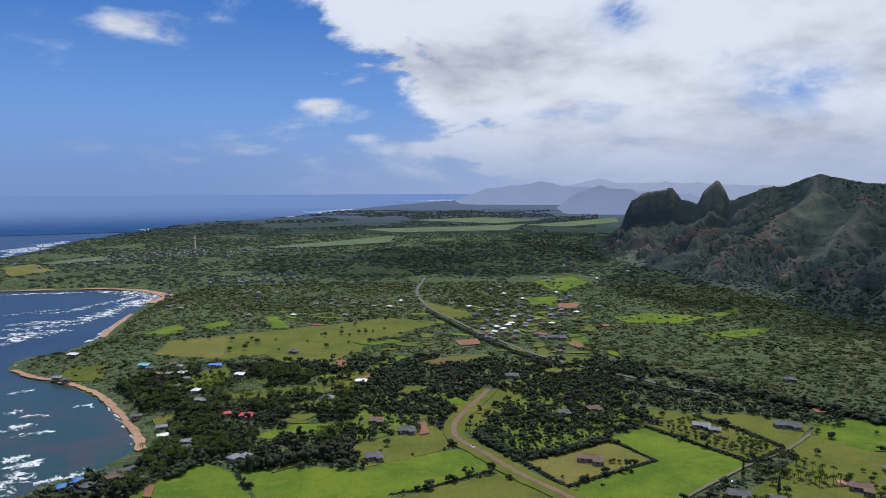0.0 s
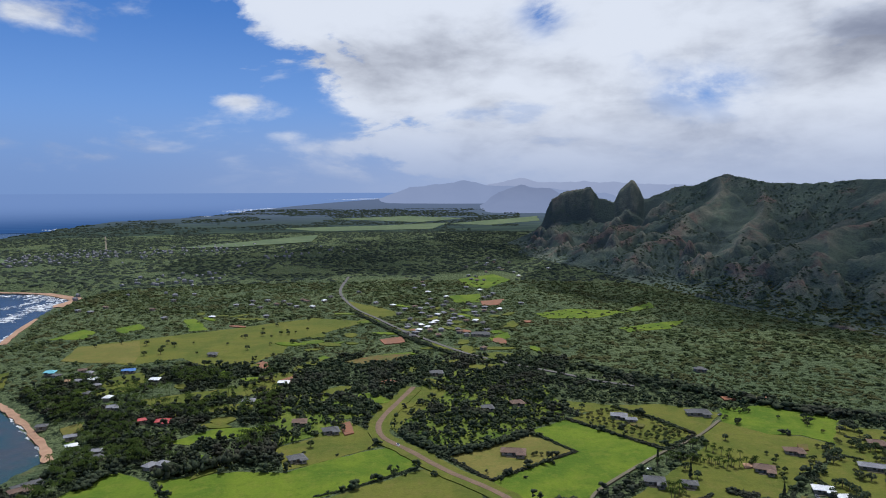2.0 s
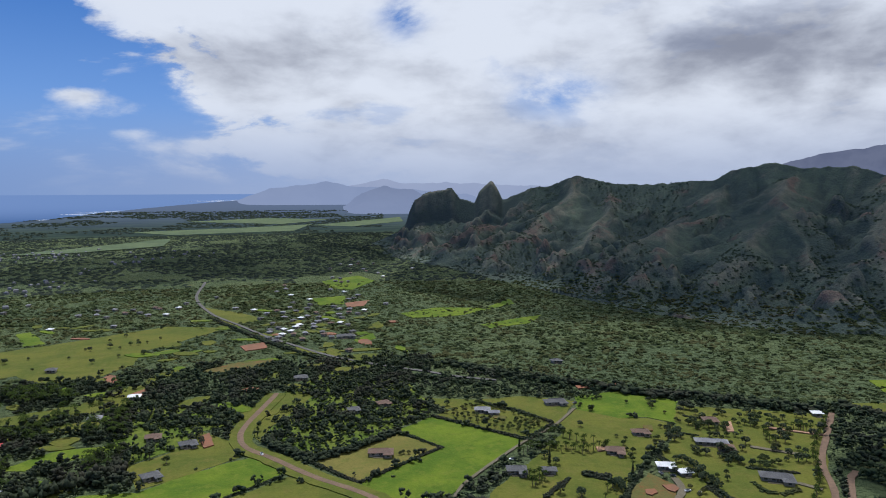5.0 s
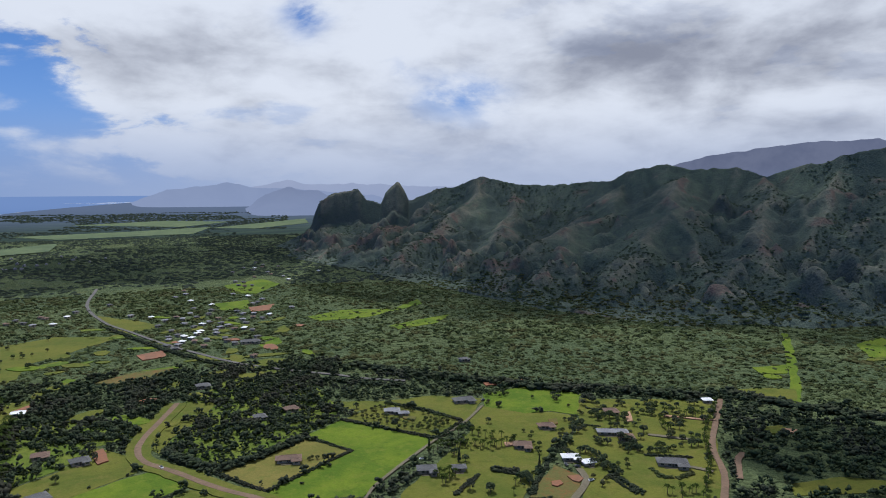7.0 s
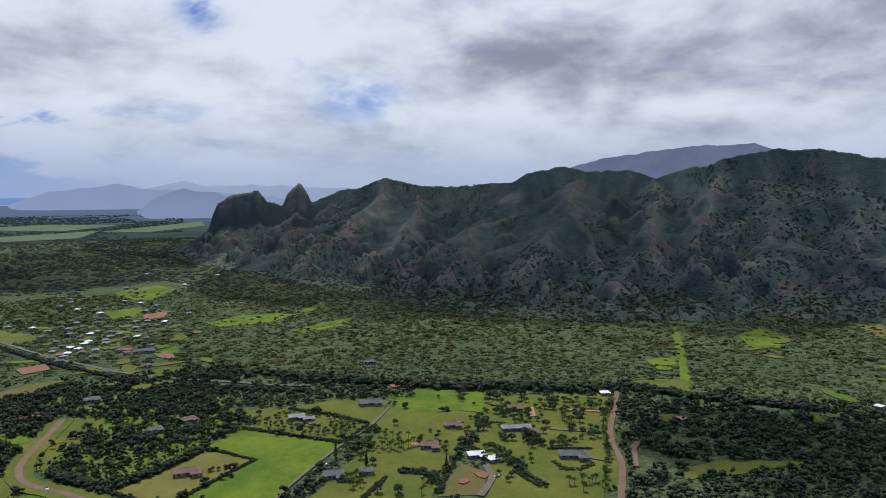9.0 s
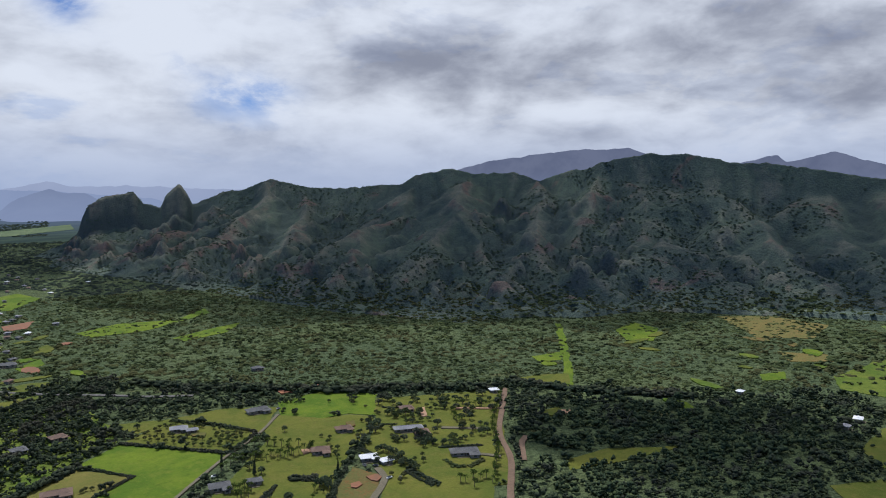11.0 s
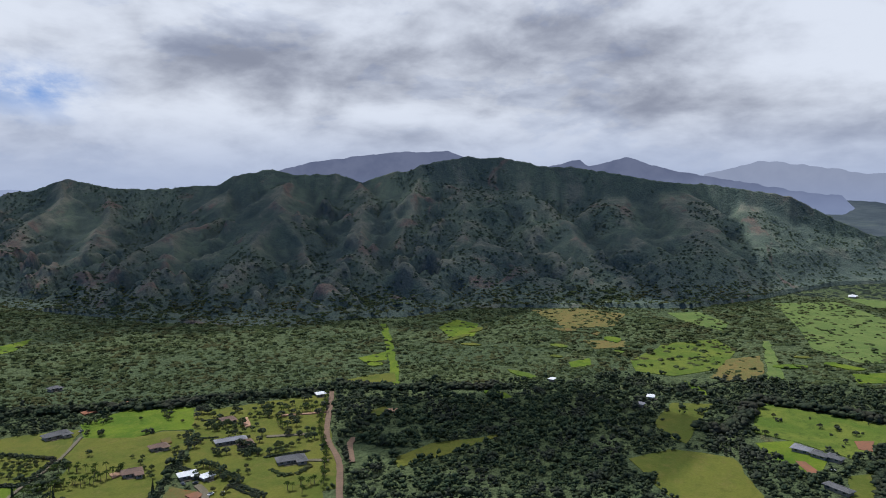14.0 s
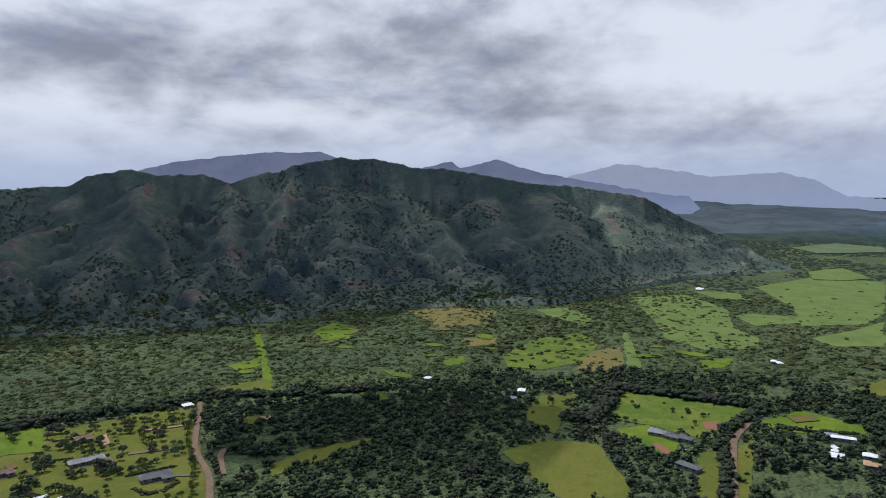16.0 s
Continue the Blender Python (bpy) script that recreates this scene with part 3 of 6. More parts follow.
def ribbon(name, line, width, mat, label, category, lift=0.45, ragged=0.1, level=None, cuts=6, taper=False, seed=0):
    """A road, beach or line of surf along a curve."""
    p = smooth_line(line, cuts)
    t = np.gradient(p, axis=0)
    t /= np.linalg.norm(t, axis=1)[:, None] + 1e-9
    nrm = np.stack([-t[:, 1], t[:, 0]], 1)
    k = np.arange(len(p))
    wa = width * (0.5 + ragged * (vnoise(k * 0.7, k * 0, seed + 1) - 0.5) * 2)
    wb = width * (0.5 + ragged * (vnoise(k * 0.7, k * 0, seed + 2) - 0.5) * 2)
    if taper:
        f = np.sin(np.pi * (k + 0.5) / len(k)) ** 0.6
        wa, wb = wa * f, wb * f
    rows = []
    for off, drop in ((-wa, -0.8), (-wa, 0), (wa * 0, 0.08), (wb, 0), (wb, -0.8)):
        q = p + nrm * off[:, None]
        z = (np.full(len(q), level) if level is not None else land_z(q[:, 0], q[:, 1])) + lift + drop
        rows.append(np.stack(fold(q[:, 0], q[:, 1], z), -1))
    v = np.stack(rows, 1).reshape(-1, 3)
    return tagged(new(name, mesh_from(name, v, grid_faces(len(p), 5), mat)), label, category, kind="structure")


# ---------------------------------------------------------------- ground, sea, mountain
wide_b = np.concatenate([np.arange(-180, -42, 6.0), np.arange(-42, 110, 0.4), np.arange(110, 181, 5.0)])
tagged(polar_sheet("ground", wide_b, np.concatenate([[0.02, 60, 150], np.geomspace(220, 30000, 225)]), lambda x, y: ground_z(x, y) - np.where(np.hypot(x, y) > 3100, 6.0, 0.0), M_GROUND),
       "green coastal plain with forest floor and scrub", "ground", kind="structure")
tagged(polar_sheet("water", np.concatenate([np.arange(-180, -45, 8.0), np.arange(-45, 20.1, 0.5)]), np.geomspace(180, 4400, 110), lambda x, y: x * 0 + SEA_Z, M_SEA),
       "deep blue ocean with turquoise shallows over the reef", "sea", kind="structure")



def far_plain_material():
    """The far plain, a plain glowing backdrop; haze is painted in and pales it with distance."""
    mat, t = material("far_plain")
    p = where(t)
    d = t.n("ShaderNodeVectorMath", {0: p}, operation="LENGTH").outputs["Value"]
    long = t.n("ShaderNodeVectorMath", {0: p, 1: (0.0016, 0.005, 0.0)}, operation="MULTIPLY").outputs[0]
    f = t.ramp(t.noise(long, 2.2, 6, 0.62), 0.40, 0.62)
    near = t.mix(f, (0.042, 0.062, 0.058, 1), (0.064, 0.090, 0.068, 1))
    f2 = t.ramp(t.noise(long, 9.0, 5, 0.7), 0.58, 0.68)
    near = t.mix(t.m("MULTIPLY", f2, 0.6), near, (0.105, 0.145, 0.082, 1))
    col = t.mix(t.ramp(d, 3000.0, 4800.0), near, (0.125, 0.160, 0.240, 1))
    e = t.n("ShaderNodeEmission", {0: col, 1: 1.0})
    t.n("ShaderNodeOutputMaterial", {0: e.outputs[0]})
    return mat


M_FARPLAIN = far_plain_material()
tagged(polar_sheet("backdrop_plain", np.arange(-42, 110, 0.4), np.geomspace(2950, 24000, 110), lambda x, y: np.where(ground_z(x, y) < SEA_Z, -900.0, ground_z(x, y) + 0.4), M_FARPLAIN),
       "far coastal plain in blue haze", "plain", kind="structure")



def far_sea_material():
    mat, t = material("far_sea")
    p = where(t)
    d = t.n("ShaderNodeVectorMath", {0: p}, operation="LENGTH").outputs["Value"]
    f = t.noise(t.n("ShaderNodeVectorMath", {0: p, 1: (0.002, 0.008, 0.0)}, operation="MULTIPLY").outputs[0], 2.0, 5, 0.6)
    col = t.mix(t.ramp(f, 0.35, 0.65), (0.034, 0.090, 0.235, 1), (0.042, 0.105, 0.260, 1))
    # haze painted into the glowing colour, paling towards the horizon
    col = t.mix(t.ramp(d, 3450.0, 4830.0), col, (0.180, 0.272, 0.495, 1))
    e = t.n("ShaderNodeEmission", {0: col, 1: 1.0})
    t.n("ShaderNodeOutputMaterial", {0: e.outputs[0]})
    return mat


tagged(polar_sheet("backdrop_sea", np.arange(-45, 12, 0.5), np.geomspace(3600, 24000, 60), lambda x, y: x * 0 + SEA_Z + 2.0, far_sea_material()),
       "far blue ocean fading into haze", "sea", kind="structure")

b = np.arange(11.0, 99.0, 0.13)
s = np.concatenate([np.linspace(-0.06, 0.9, 130), np.linspace(0.905, 1.0, 24)])
rc, rf = table(CREST_R, b)[:, None], table(FOOT_R, b)[:, None]
r = np.concatenate([rf + (rc - rf) * s[None, :], rc + np.array([6, 16, 34, 70, 140, 260, 430])[None, :]], 1)
x, y = r * np.sin(np.radians(b))[:, None], r * np.cos(np.radians(b))[:, None]
v = np.stack(fold(x, y, mountain_z(x, y)), -1).reshape(-1, 3)
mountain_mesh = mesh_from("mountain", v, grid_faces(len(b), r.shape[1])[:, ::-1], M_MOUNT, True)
# how far each place stands out from the slope round it: dry ridges, wooded hollows, plus painted relief shade
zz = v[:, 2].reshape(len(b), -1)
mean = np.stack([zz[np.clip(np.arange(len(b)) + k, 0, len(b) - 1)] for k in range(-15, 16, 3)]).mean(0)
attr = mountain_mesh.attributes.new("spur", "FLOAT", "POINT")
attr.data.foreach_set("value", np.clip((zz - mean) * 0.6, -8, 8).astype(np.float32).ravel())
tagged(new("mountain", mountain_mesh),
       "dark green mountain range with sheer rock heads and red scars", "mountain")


def far_ridge(name, skyline, dist, mat, label):
    """A distant range with its skyline, front slope and back."""
    bs = np.arange(skyline[0][0], skyline[-1][0], 0.12)
    el = table(skyline, bs) + (fbm(bs * 1.3, bs * 0, 4, 7) - 0.5) * 0.22
    ends = np.clip(np.minimum(bs - bs[0], bs[-1] - bs) / 1.2, 0, 1) ** 0.7
    cols = []
    for k, rr in ((0.0, 0.70), (0.30, 0.80), (0.62, 0.90), (1.0, 1.0), (0.0, 1.12)):
        d = dist * rr
        low = -math.degrees(math.atan((HOVER + 12) / d))
        e = low + (el - low) * ends * k * (1 - 0.25 * (k not in (0, 1.0)) * vnoise(bs * 0.9, bs * 0 + k * 9, 8))
        cols.append(np.stack(fold(d * np.sin(np.radians(bs)), d * np.cos(np.radians(bs)), HOVER + d * np.tan(np.radians(e))), -1))
    vv = np.stack(cols, 1).reshape(-1, 3)
    return tagged(new(name, mesh_from(name, vv, grid_faces(len(bs), 5)[:, ::-1], mat, True)), label, "hills", kind="structure")


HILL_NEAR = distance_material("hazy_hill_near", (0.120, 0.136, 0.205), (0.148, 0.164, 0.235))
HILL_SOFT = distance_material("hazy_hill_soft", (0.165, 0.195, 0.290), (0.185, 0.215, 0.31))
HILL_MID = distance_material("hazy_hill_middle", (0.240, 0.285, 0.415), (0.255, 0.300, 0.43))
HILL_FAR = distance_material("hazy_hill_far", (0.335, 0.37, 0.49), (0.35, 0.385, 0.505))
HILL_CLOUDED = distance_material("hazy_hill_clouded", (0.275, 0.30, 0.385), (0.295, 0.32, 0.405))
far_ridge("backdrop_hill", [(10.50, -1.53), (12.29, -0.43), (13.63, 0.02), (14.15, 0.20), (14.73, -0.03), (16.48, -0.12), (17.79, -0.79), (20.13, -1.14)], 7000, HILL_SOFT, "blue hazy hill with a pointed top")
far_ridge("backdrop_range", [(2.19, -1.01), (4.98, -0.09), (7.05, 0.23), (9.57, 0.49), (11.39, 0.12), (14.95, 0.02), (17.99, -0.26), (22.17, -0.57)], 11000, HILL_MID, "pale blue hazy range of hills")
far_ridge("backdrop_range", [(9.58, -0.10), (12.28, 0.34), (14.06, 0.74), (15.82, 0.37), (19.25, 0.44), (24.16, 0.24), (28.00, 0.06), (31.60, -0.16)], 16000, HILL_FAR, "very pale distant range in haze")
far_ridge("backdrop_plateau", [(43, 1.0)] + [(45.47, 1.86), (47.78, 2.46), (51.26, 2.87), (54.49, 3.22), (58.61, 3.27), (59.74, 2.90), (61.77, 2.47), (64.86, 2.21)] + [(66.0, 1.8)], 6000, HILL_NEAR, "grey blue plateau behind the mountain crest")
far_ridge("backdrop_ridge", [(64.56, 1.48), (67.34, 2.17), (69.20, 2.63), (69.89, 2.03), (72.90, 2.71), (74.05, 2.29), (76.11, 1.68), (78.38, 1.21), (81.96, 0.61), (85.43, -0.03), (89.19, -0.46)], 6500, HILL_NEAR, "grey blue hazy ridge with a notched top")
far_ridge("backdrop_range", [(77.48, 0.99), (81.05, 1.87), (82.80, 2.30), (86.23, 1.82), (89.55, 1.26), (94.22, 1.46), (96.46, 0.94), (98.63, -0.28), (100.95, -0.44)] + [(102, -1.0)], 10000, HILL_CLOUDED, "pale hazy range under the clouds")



def tableland_z(x, y):
    """Wooded land that climbs from the plain to a level skyline."""
    b, r = np.degrees(np.arctan2(x, y)), np.hypot(x, y)
    el = table([(78, -0.47), (84.58, -0.40), (87.12, -0.40), (91.20, -0.63), (95.05, -0.70), (97.96, -0.93), (100.97, -1.06), (112, -1.3)], b)
    top = HOVER + 9000 * np.tan(np.radians(el + (fbm(b * 1.4, b * 0, 4, 17) - 0.5) * 0.12))
    k = np.clip((r - 2500) / 6500, 0, 1)
    return -9 + (top + 9) * k ** 1.25 + np.where((k > 0) & (k < 1), 26 * k * (fbm(x * 0.0016, y * 0.0016, 4, 19) - 0.5), 0)


def tableland_material():
    mat, t = material("wooded_tableland")
    p = where(t)
    f = t.ramp(t.noise(p, 0.006, 6, 0.62, 0.6), 0.38, 0.62)
    # woods in blue-grey: haze is painted into the base colour
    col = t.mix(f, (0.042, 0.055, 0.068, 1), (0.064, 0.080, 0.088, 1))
    strip = t.n("ShaderNodeVectorMath", {0: p, 1: (0.010, 0.0030, 0.0)}, operation="MULTIPLY").outputs[0]
    low = t.ramp(t.n("ShaderNodeSeparateXYZ", {0: p}).outputs[2], 100.0, 20.0)
    col = t.mix(t.m("MULTIPLY", low, t.m("MULTIPLY", t.ramp(t.noise(strip, 1.0, 5, 0.6, 0.4), 0.57, 0.64), 0.5)), col, (0.115, 0.145, 0.098, 1))
    finish(t, col, 0.95, t.noise(p, 0.02, 5, 0.7), 0.8, 6.0, 0.05)
    return mat


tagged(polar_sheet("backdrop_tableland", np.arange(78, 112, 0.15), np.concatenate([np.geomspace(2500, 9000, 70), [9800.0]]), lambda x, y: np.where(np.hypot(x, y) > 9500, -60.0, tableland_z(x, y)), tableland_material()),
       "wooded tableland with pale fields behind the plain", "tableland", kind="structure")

# ---------------------------------------------------------------- fields and roads
FIELDS = []


def field(name, poly, mat, label, category="field", lift=0.3, trees=0.0):
    FIELDS.append((poly, trees))
    return sheet(name, poly, mat, label, category, lift * 0.5 + 0.006 * len(FIELDS))


BRIGHT, OLIVE = "bright green pasture with darker grazed patches", "olive green mown lawn"
field("pasture", [(-185, 418), (-164, 480), (-130, 454), (-108, 415)] + [(-104, 380), (-190, 380)], M_FIELD, BRIGHT)
field("pasture", [(-126, 455), (-105, 415)] + [(-100, 380), (-24, 380)] + [(-23, 413), (45, 457), (33, 494), (10, 487), (-26, 469), (-44, 456), (-76, 463)], M_FIELD, BRIGHT)
field("pasture", [(-19, 413), (47, 450), (62, 435), (80, 409)] + [(78, 380), (-18, 380)], M_LAWN, OLIVE)
field("lawn", [(-55, 502), (-45, 460), (-14, 475), (19, 495), (15, 528), (-7, 559), (-28, 520)], M_LAWN, OLIVE, "lawn")
field("meadow", [(-314, 794), (-322, 865), (-234, 909), (-152, 951), (-53, 1010), (25, 976), (-40, 894), (-74, 862), (-76, 801), (-109, 754), (-156, 744), (-185, 791), (-230, 767)], M_LAWN, "olive meadow with scattered shrubs", "meadow")
field("meadow", [(-314, 794), (-319, 859), (-258, 889), (-238, 819), (-232, 774), (-279, 781)], M_DRY, "dry straw coloured corner of a meadow", "meadow", 0.7)
field("meadow", [(-13, 1168), (41, 1093), (81, 1018), (29, 993)], M_LAWN, "olive meadow beside the highway", "meadow")
field("pasture", [(-236, 1022), (-221, 1030), (-188, 945), (-211, 938)], M_FIELD, BRIGHT)
field("lawn", [(-137, 524), (-107, 549), (-53, 550), (-86, 530), (-119, 517)], M_FIELD, BRIGHT, "lawn")
field("lawn", [(-187, 637), (-107, 666), (-68, 717), (-54, 705), (-72, 642), (-170, 614)], M_LAWN, OLIVE, "lawn", trees=0.2)
field("lawn", [(-397, 729), (-397, 765), (-353, 764), (-342, 725)], M_LAWN, OLIVE, "lawn", trees=0.2)
field("lawn", [(-374, 908), (-353, 971), (-330, 950), (-329, 906)], M_FIELD, BRIGHT, "lawn")
field("lawn", [(-313, 970), (-290, 1002), (-273, 968), (-294, 934)], M_FIELD, BRIGHT, "lawn")
field("lawn", [(-233, 651), (-240, 712), (-214, 734), (-196, 711), (-204, 660)], M_LAWN, OLIVE, "lawn", trees=0.1)
field("lawn", [(67, 640), (92, 630), (71, 589), (43, 546), (35, 521), (30, 534), (36, 568)], M_LAWN, OLIVE, "lawn", trees=0.15)
field("garden", [(61, 637), (122, 710), (184, 636), (183, 582), (175, 539), (139, 517), (68, 474), (43, 504), (36, 521), (43, 546), (71, 589)], M_SCRUB, "garden lawns among many trees", "garden", 0.2, trees=0.93)
field("garden", [(-61, 645), (-8, 625), (21, 568), (-7, 559), (-28, 523), (-55, 505), (-73, 564)], M_SCRUB, "garden lawns among many trees", "garden", 0.2, trees=0.93)
field("garden", [(-228, 570), (-217, 632), (-175, 631), (-141, 597), (-146, 540), (-178, 504)], M_SCRUB, "garden lawns among many trees", "garden", 0.2, trees=0.85)
field("lawn", [(66, 469), (135, 504), (159, 467), (90, 427)], M_DRY, "dry olive lawn round a hedged house", "lawn")
field("pasture", [(140, 512), (173, 533), (191, 509), (225, 457), (157, 407)] + [(140, 390), (86, 390)] + [(90, 409), (91, 424), (161, 466), (140, 503)], M_FIELD, BRIGHT)
field("orchard_floor", [(178, 535), (222, 560), (261, 487), (226, 462)], M_LAWN, "olive orchard floor with rows of small trees", "orchard")
field("lawn", [(182, 585), (226, 564), (272, 559), (308, 530), (263, 484), (231, 554), (192, 548)], M_LAWN, OLIVE, "lawn")
field("pasture", [(313, 543), (369, 546), (392, 500), (354, 453), (340, 474), (317, 478), (295, 506)], M_FIELD, BRIGHT)
field("lawn", [(262, 491), (295, 511), (317, 478), (339, 471), (351, 452), (324, 424), (293, 407), (230, 347)] + [(215, 330), (150, 360)] + [(163, 383), (233, 442), (262, 468)], M_LAWN, OLIVE, "lawn")
field("lawn", [(384, 491), (485, 430), (410, 365), (380, 343), (321, 290)] + [(300, 270), (235, 310)] + [(260, 328), (281, 350), (293, 394), (331, 427)], M_LAWN, OLIVE, "lawn")
field("paddock", [(274, 378), (280, 352), (255, 329), (231, 343)], M_SOILGRASS, "worn grass paddock with bare red soil", "paddock", 0.55)
field("verge", [(422, 373), (388, 338), (359, 309), (330, 285), (321, 290), (365, 328)], M_LAWN, "olive grass verge along the dirt road", "verge", 0.45)
field("meadow", [(476, 141), (512, 120), (516, 78), (460, 51), (424, 40), (408, 81), (446, 116)], M_LAWN, "pale green mown meadow among woods", "meadow")
field("lawn", [(626, 147), (643, 114), (572, 115), (528, 113), (536, 130), (560, 146)], M_LAWN, OLIVE, "lawn", trees=0.05)
field("meadow", [(671, 87), (661, 29), (653, -30), (618, -23), (559, 7), (576, 46), (580, 74)], M_SCRUB, "rough green meadow with weeds", "meadow", trees=0.04)
field("lawn", [(557, 69), (576, 46), (544, 21), (511, 22), (505, 29), (538, 60)], M_FIELD, BRIGHT, "lawn")
field("soil_patch", [(533, 40), (535, 34), (514, 21), (506, 27)], M_SOIL, "bare red soil in a lawn", "soil", 0.6)
field("soil_patch", [(599, 6), (607, -7), (582, -6), (582, 3)], M_SOIL, "bare red soil at a meadow edge", "soil", 0.6)
field("lawn", [(620, -40), (665, -74), (631, -121), (609, -111), (599, -75), (602, -47)], M_FIELD, BRIGHT, "lawn")
field("lawn", [(522, 8), (537, -7), (484, -10), (442, -7), (438, 4)], M_LAWN, OLIVE, "lawn")
field("lawn", [(541, -19), (577, -30), (559, -33), (449, -24), (446, -17)], M_LAWN, OLIVE, "lawn", trees=0.05)
field("pasture", [(755, -122), (804, -163)] + [(790, -200)] + [(736, -150)], M_LAWN, OLIVE)
field("clearing", [(789, 596), (793, 589), (695, 507), (611, 439), (525, 374), (522, 380), (607, 447), (691, 515)], M_FIELD, "straight grassy cutting through the scrub", "clearing")
field("clearing", [(528, 446), (554, 439), (580, 421), (552, 398), (520, 426)], M_LAWN, OLIVE, "clearing")
field("clearing", [(813, 512), (875, 523), (863, 478), (786, 440), (762, 464)], M_FIELD, BRIGHT, "clearing", trees=0.2)
field("clearing", [(611, 495), (652, 486), (622, 461), (599, 474)], M_FIELD, BRIGHT, "clearing", trees=0.1)
field("clearing", [(718, 282), (748, 269), (717, 255), (696, 270)], M_FIELD, BRIGHT, "clearing")
field("clearing", [(824, 13), (852, -23), (802, -17), (786, 6)], M_FIELD, BRIGHT, "clearing")
field("clearing", [(388, 283), (428, 276), (475, 238), (421, 253), (377, 271)], M_LAWN, "shaded grass opening in the woods", "clearing")
field("meadow", [(275, 1000), (339, 1030), (414, 1003), (488, 1073), (475, 1024), (354, 954), (283, 957)], M_FIELD, "green meadow dotted with round trees", "meadow", trees=0.4)
field("meadow", [(356, 878), (411, 901), (472, 918), (424, 865), (359, 851)], M_FIELD, "green meadow at the mountain foot", "meadow", trees=0.3)
field("lawn", [(221, 1401), (310, 1469), (326, 1379), (257, 1266), (219, 1290)], M_FIELD, BRIGHT, "lawn", trees=0.15)
field("lawn", [(167, 1184), (229, 1200), (212, 1112), (171, 1114)], M_FIELD, BRIGHT, "lawn")
field("lawn", [(172, 842), (204, 874), (200, 841), (174, 821)], M_FIELD, BRIGHT, "lawn")
field("soil_patch", [(215, 1123), (260, 1138), (239, 1084), (211, 1080)], M_SOIL, "red earth yard in the village", "soil")
field("pasture", [(-984, 1784), (-913, 1970), (-847, 1859), (-941, 1755)], M_FARGRASS, "far light green pasture", lift=4.0)
field("pasture", [(-1032, 1699), (-999, 1785), (-862, 1632), (-907, 1530)], M_DRY, "far straw coloured pasture")

PALE = "pale green meadow dotted with many shrubs"
field("meadow", [(1283, 138), (1355, 49), (1207, -22), (1046, -27), (976, -56), (911, -50), (882, 8), (933, 56), (1051, 80)], M_PALE, PALE, "meadow", trees=0.30)
field("pasture", [(1519, -74), (1728, -203), (1695, -335), (1256, -250), (1136, -201), (1090, -117), (1264, -122)], M_PALE, "wide pale green pasture", trees=0.04)
field("pasture", [(1000, -117), (1067, -169), (1173, -234), (981, -197), (959, -141)], M_PALE, "pale green pasture between woods", trees=0.04)
field("pasture", [(1414, 41), (1406, -44), (1321, -51), (1317, -5)], M_PALE, "strip of pasture below a farm building")
field("clearing", [(765, 227), (872, 214), (930, 165), (867, 133), (774, 131), (719, 169), (717, 207)], M_SCRUB, "yellow green scrub clearing", "clearing", trees=0.45)
field("clearing", [(732, 136), (827, 133), (861, 105), (763, 89), (729, 111)], M_RUST, "rust brown fern clearing", "clearing", trees=0.30)
field("track", [(949, 114), (952, 107), (765, 69), (752, 84)], M_PALE, "straight pale green track through scrub", "track")
field("clearing", [(1095, 269), (1128, 229), (1056, 171), (993, 169), (1022, 220)], M_PALE, PALE, "clearing", trees=0.35)
field("pasture", [(1847, -205), (1959, -292), (1751, -322), (1687, -263), (1683, -198)], M_PALE, "far pale pasture among woods", lift=3.0)
field("pasture", [(2617, -236), (2906, -411), (2729, -535), (2524, -495), (2406, -296)], M_FARGRASS, "far pale pasture among woods", lift=5.0)
field("pasture", [(1143, -29), (1175, -54), (1170, -125), (1119, -120), (1067, -57)], M_PALE, "strip of pale pasture between woods", trees=0.15)
field("clearing", [(1009, 462), (1061, 403), (1052, 322), (941, 305), (898, 358)], M_RUST, "brown green fern slope at the mountain foot", "clearing", trees=0.55)
field("clearing", [(835, 309), (860, 263), (830, 247), (796, 280)], M_RUST, "rust brown clearing in scrub", "clearing", trees=0.2)
FARFIELD = "far light green pasture in the plain"
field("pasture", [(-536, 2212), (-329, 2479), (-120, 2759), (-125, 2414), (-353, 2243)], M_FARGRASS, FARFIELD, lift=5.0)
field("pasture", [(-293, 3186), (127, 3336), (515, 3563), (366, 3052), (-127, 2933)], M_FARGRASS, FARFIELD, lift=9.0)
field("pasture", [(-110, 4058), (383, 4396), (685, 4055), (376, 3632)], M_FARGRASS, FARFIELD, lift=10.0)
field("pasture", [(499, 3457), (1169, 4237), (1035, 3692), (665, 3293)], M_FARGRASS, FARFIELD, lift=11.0)


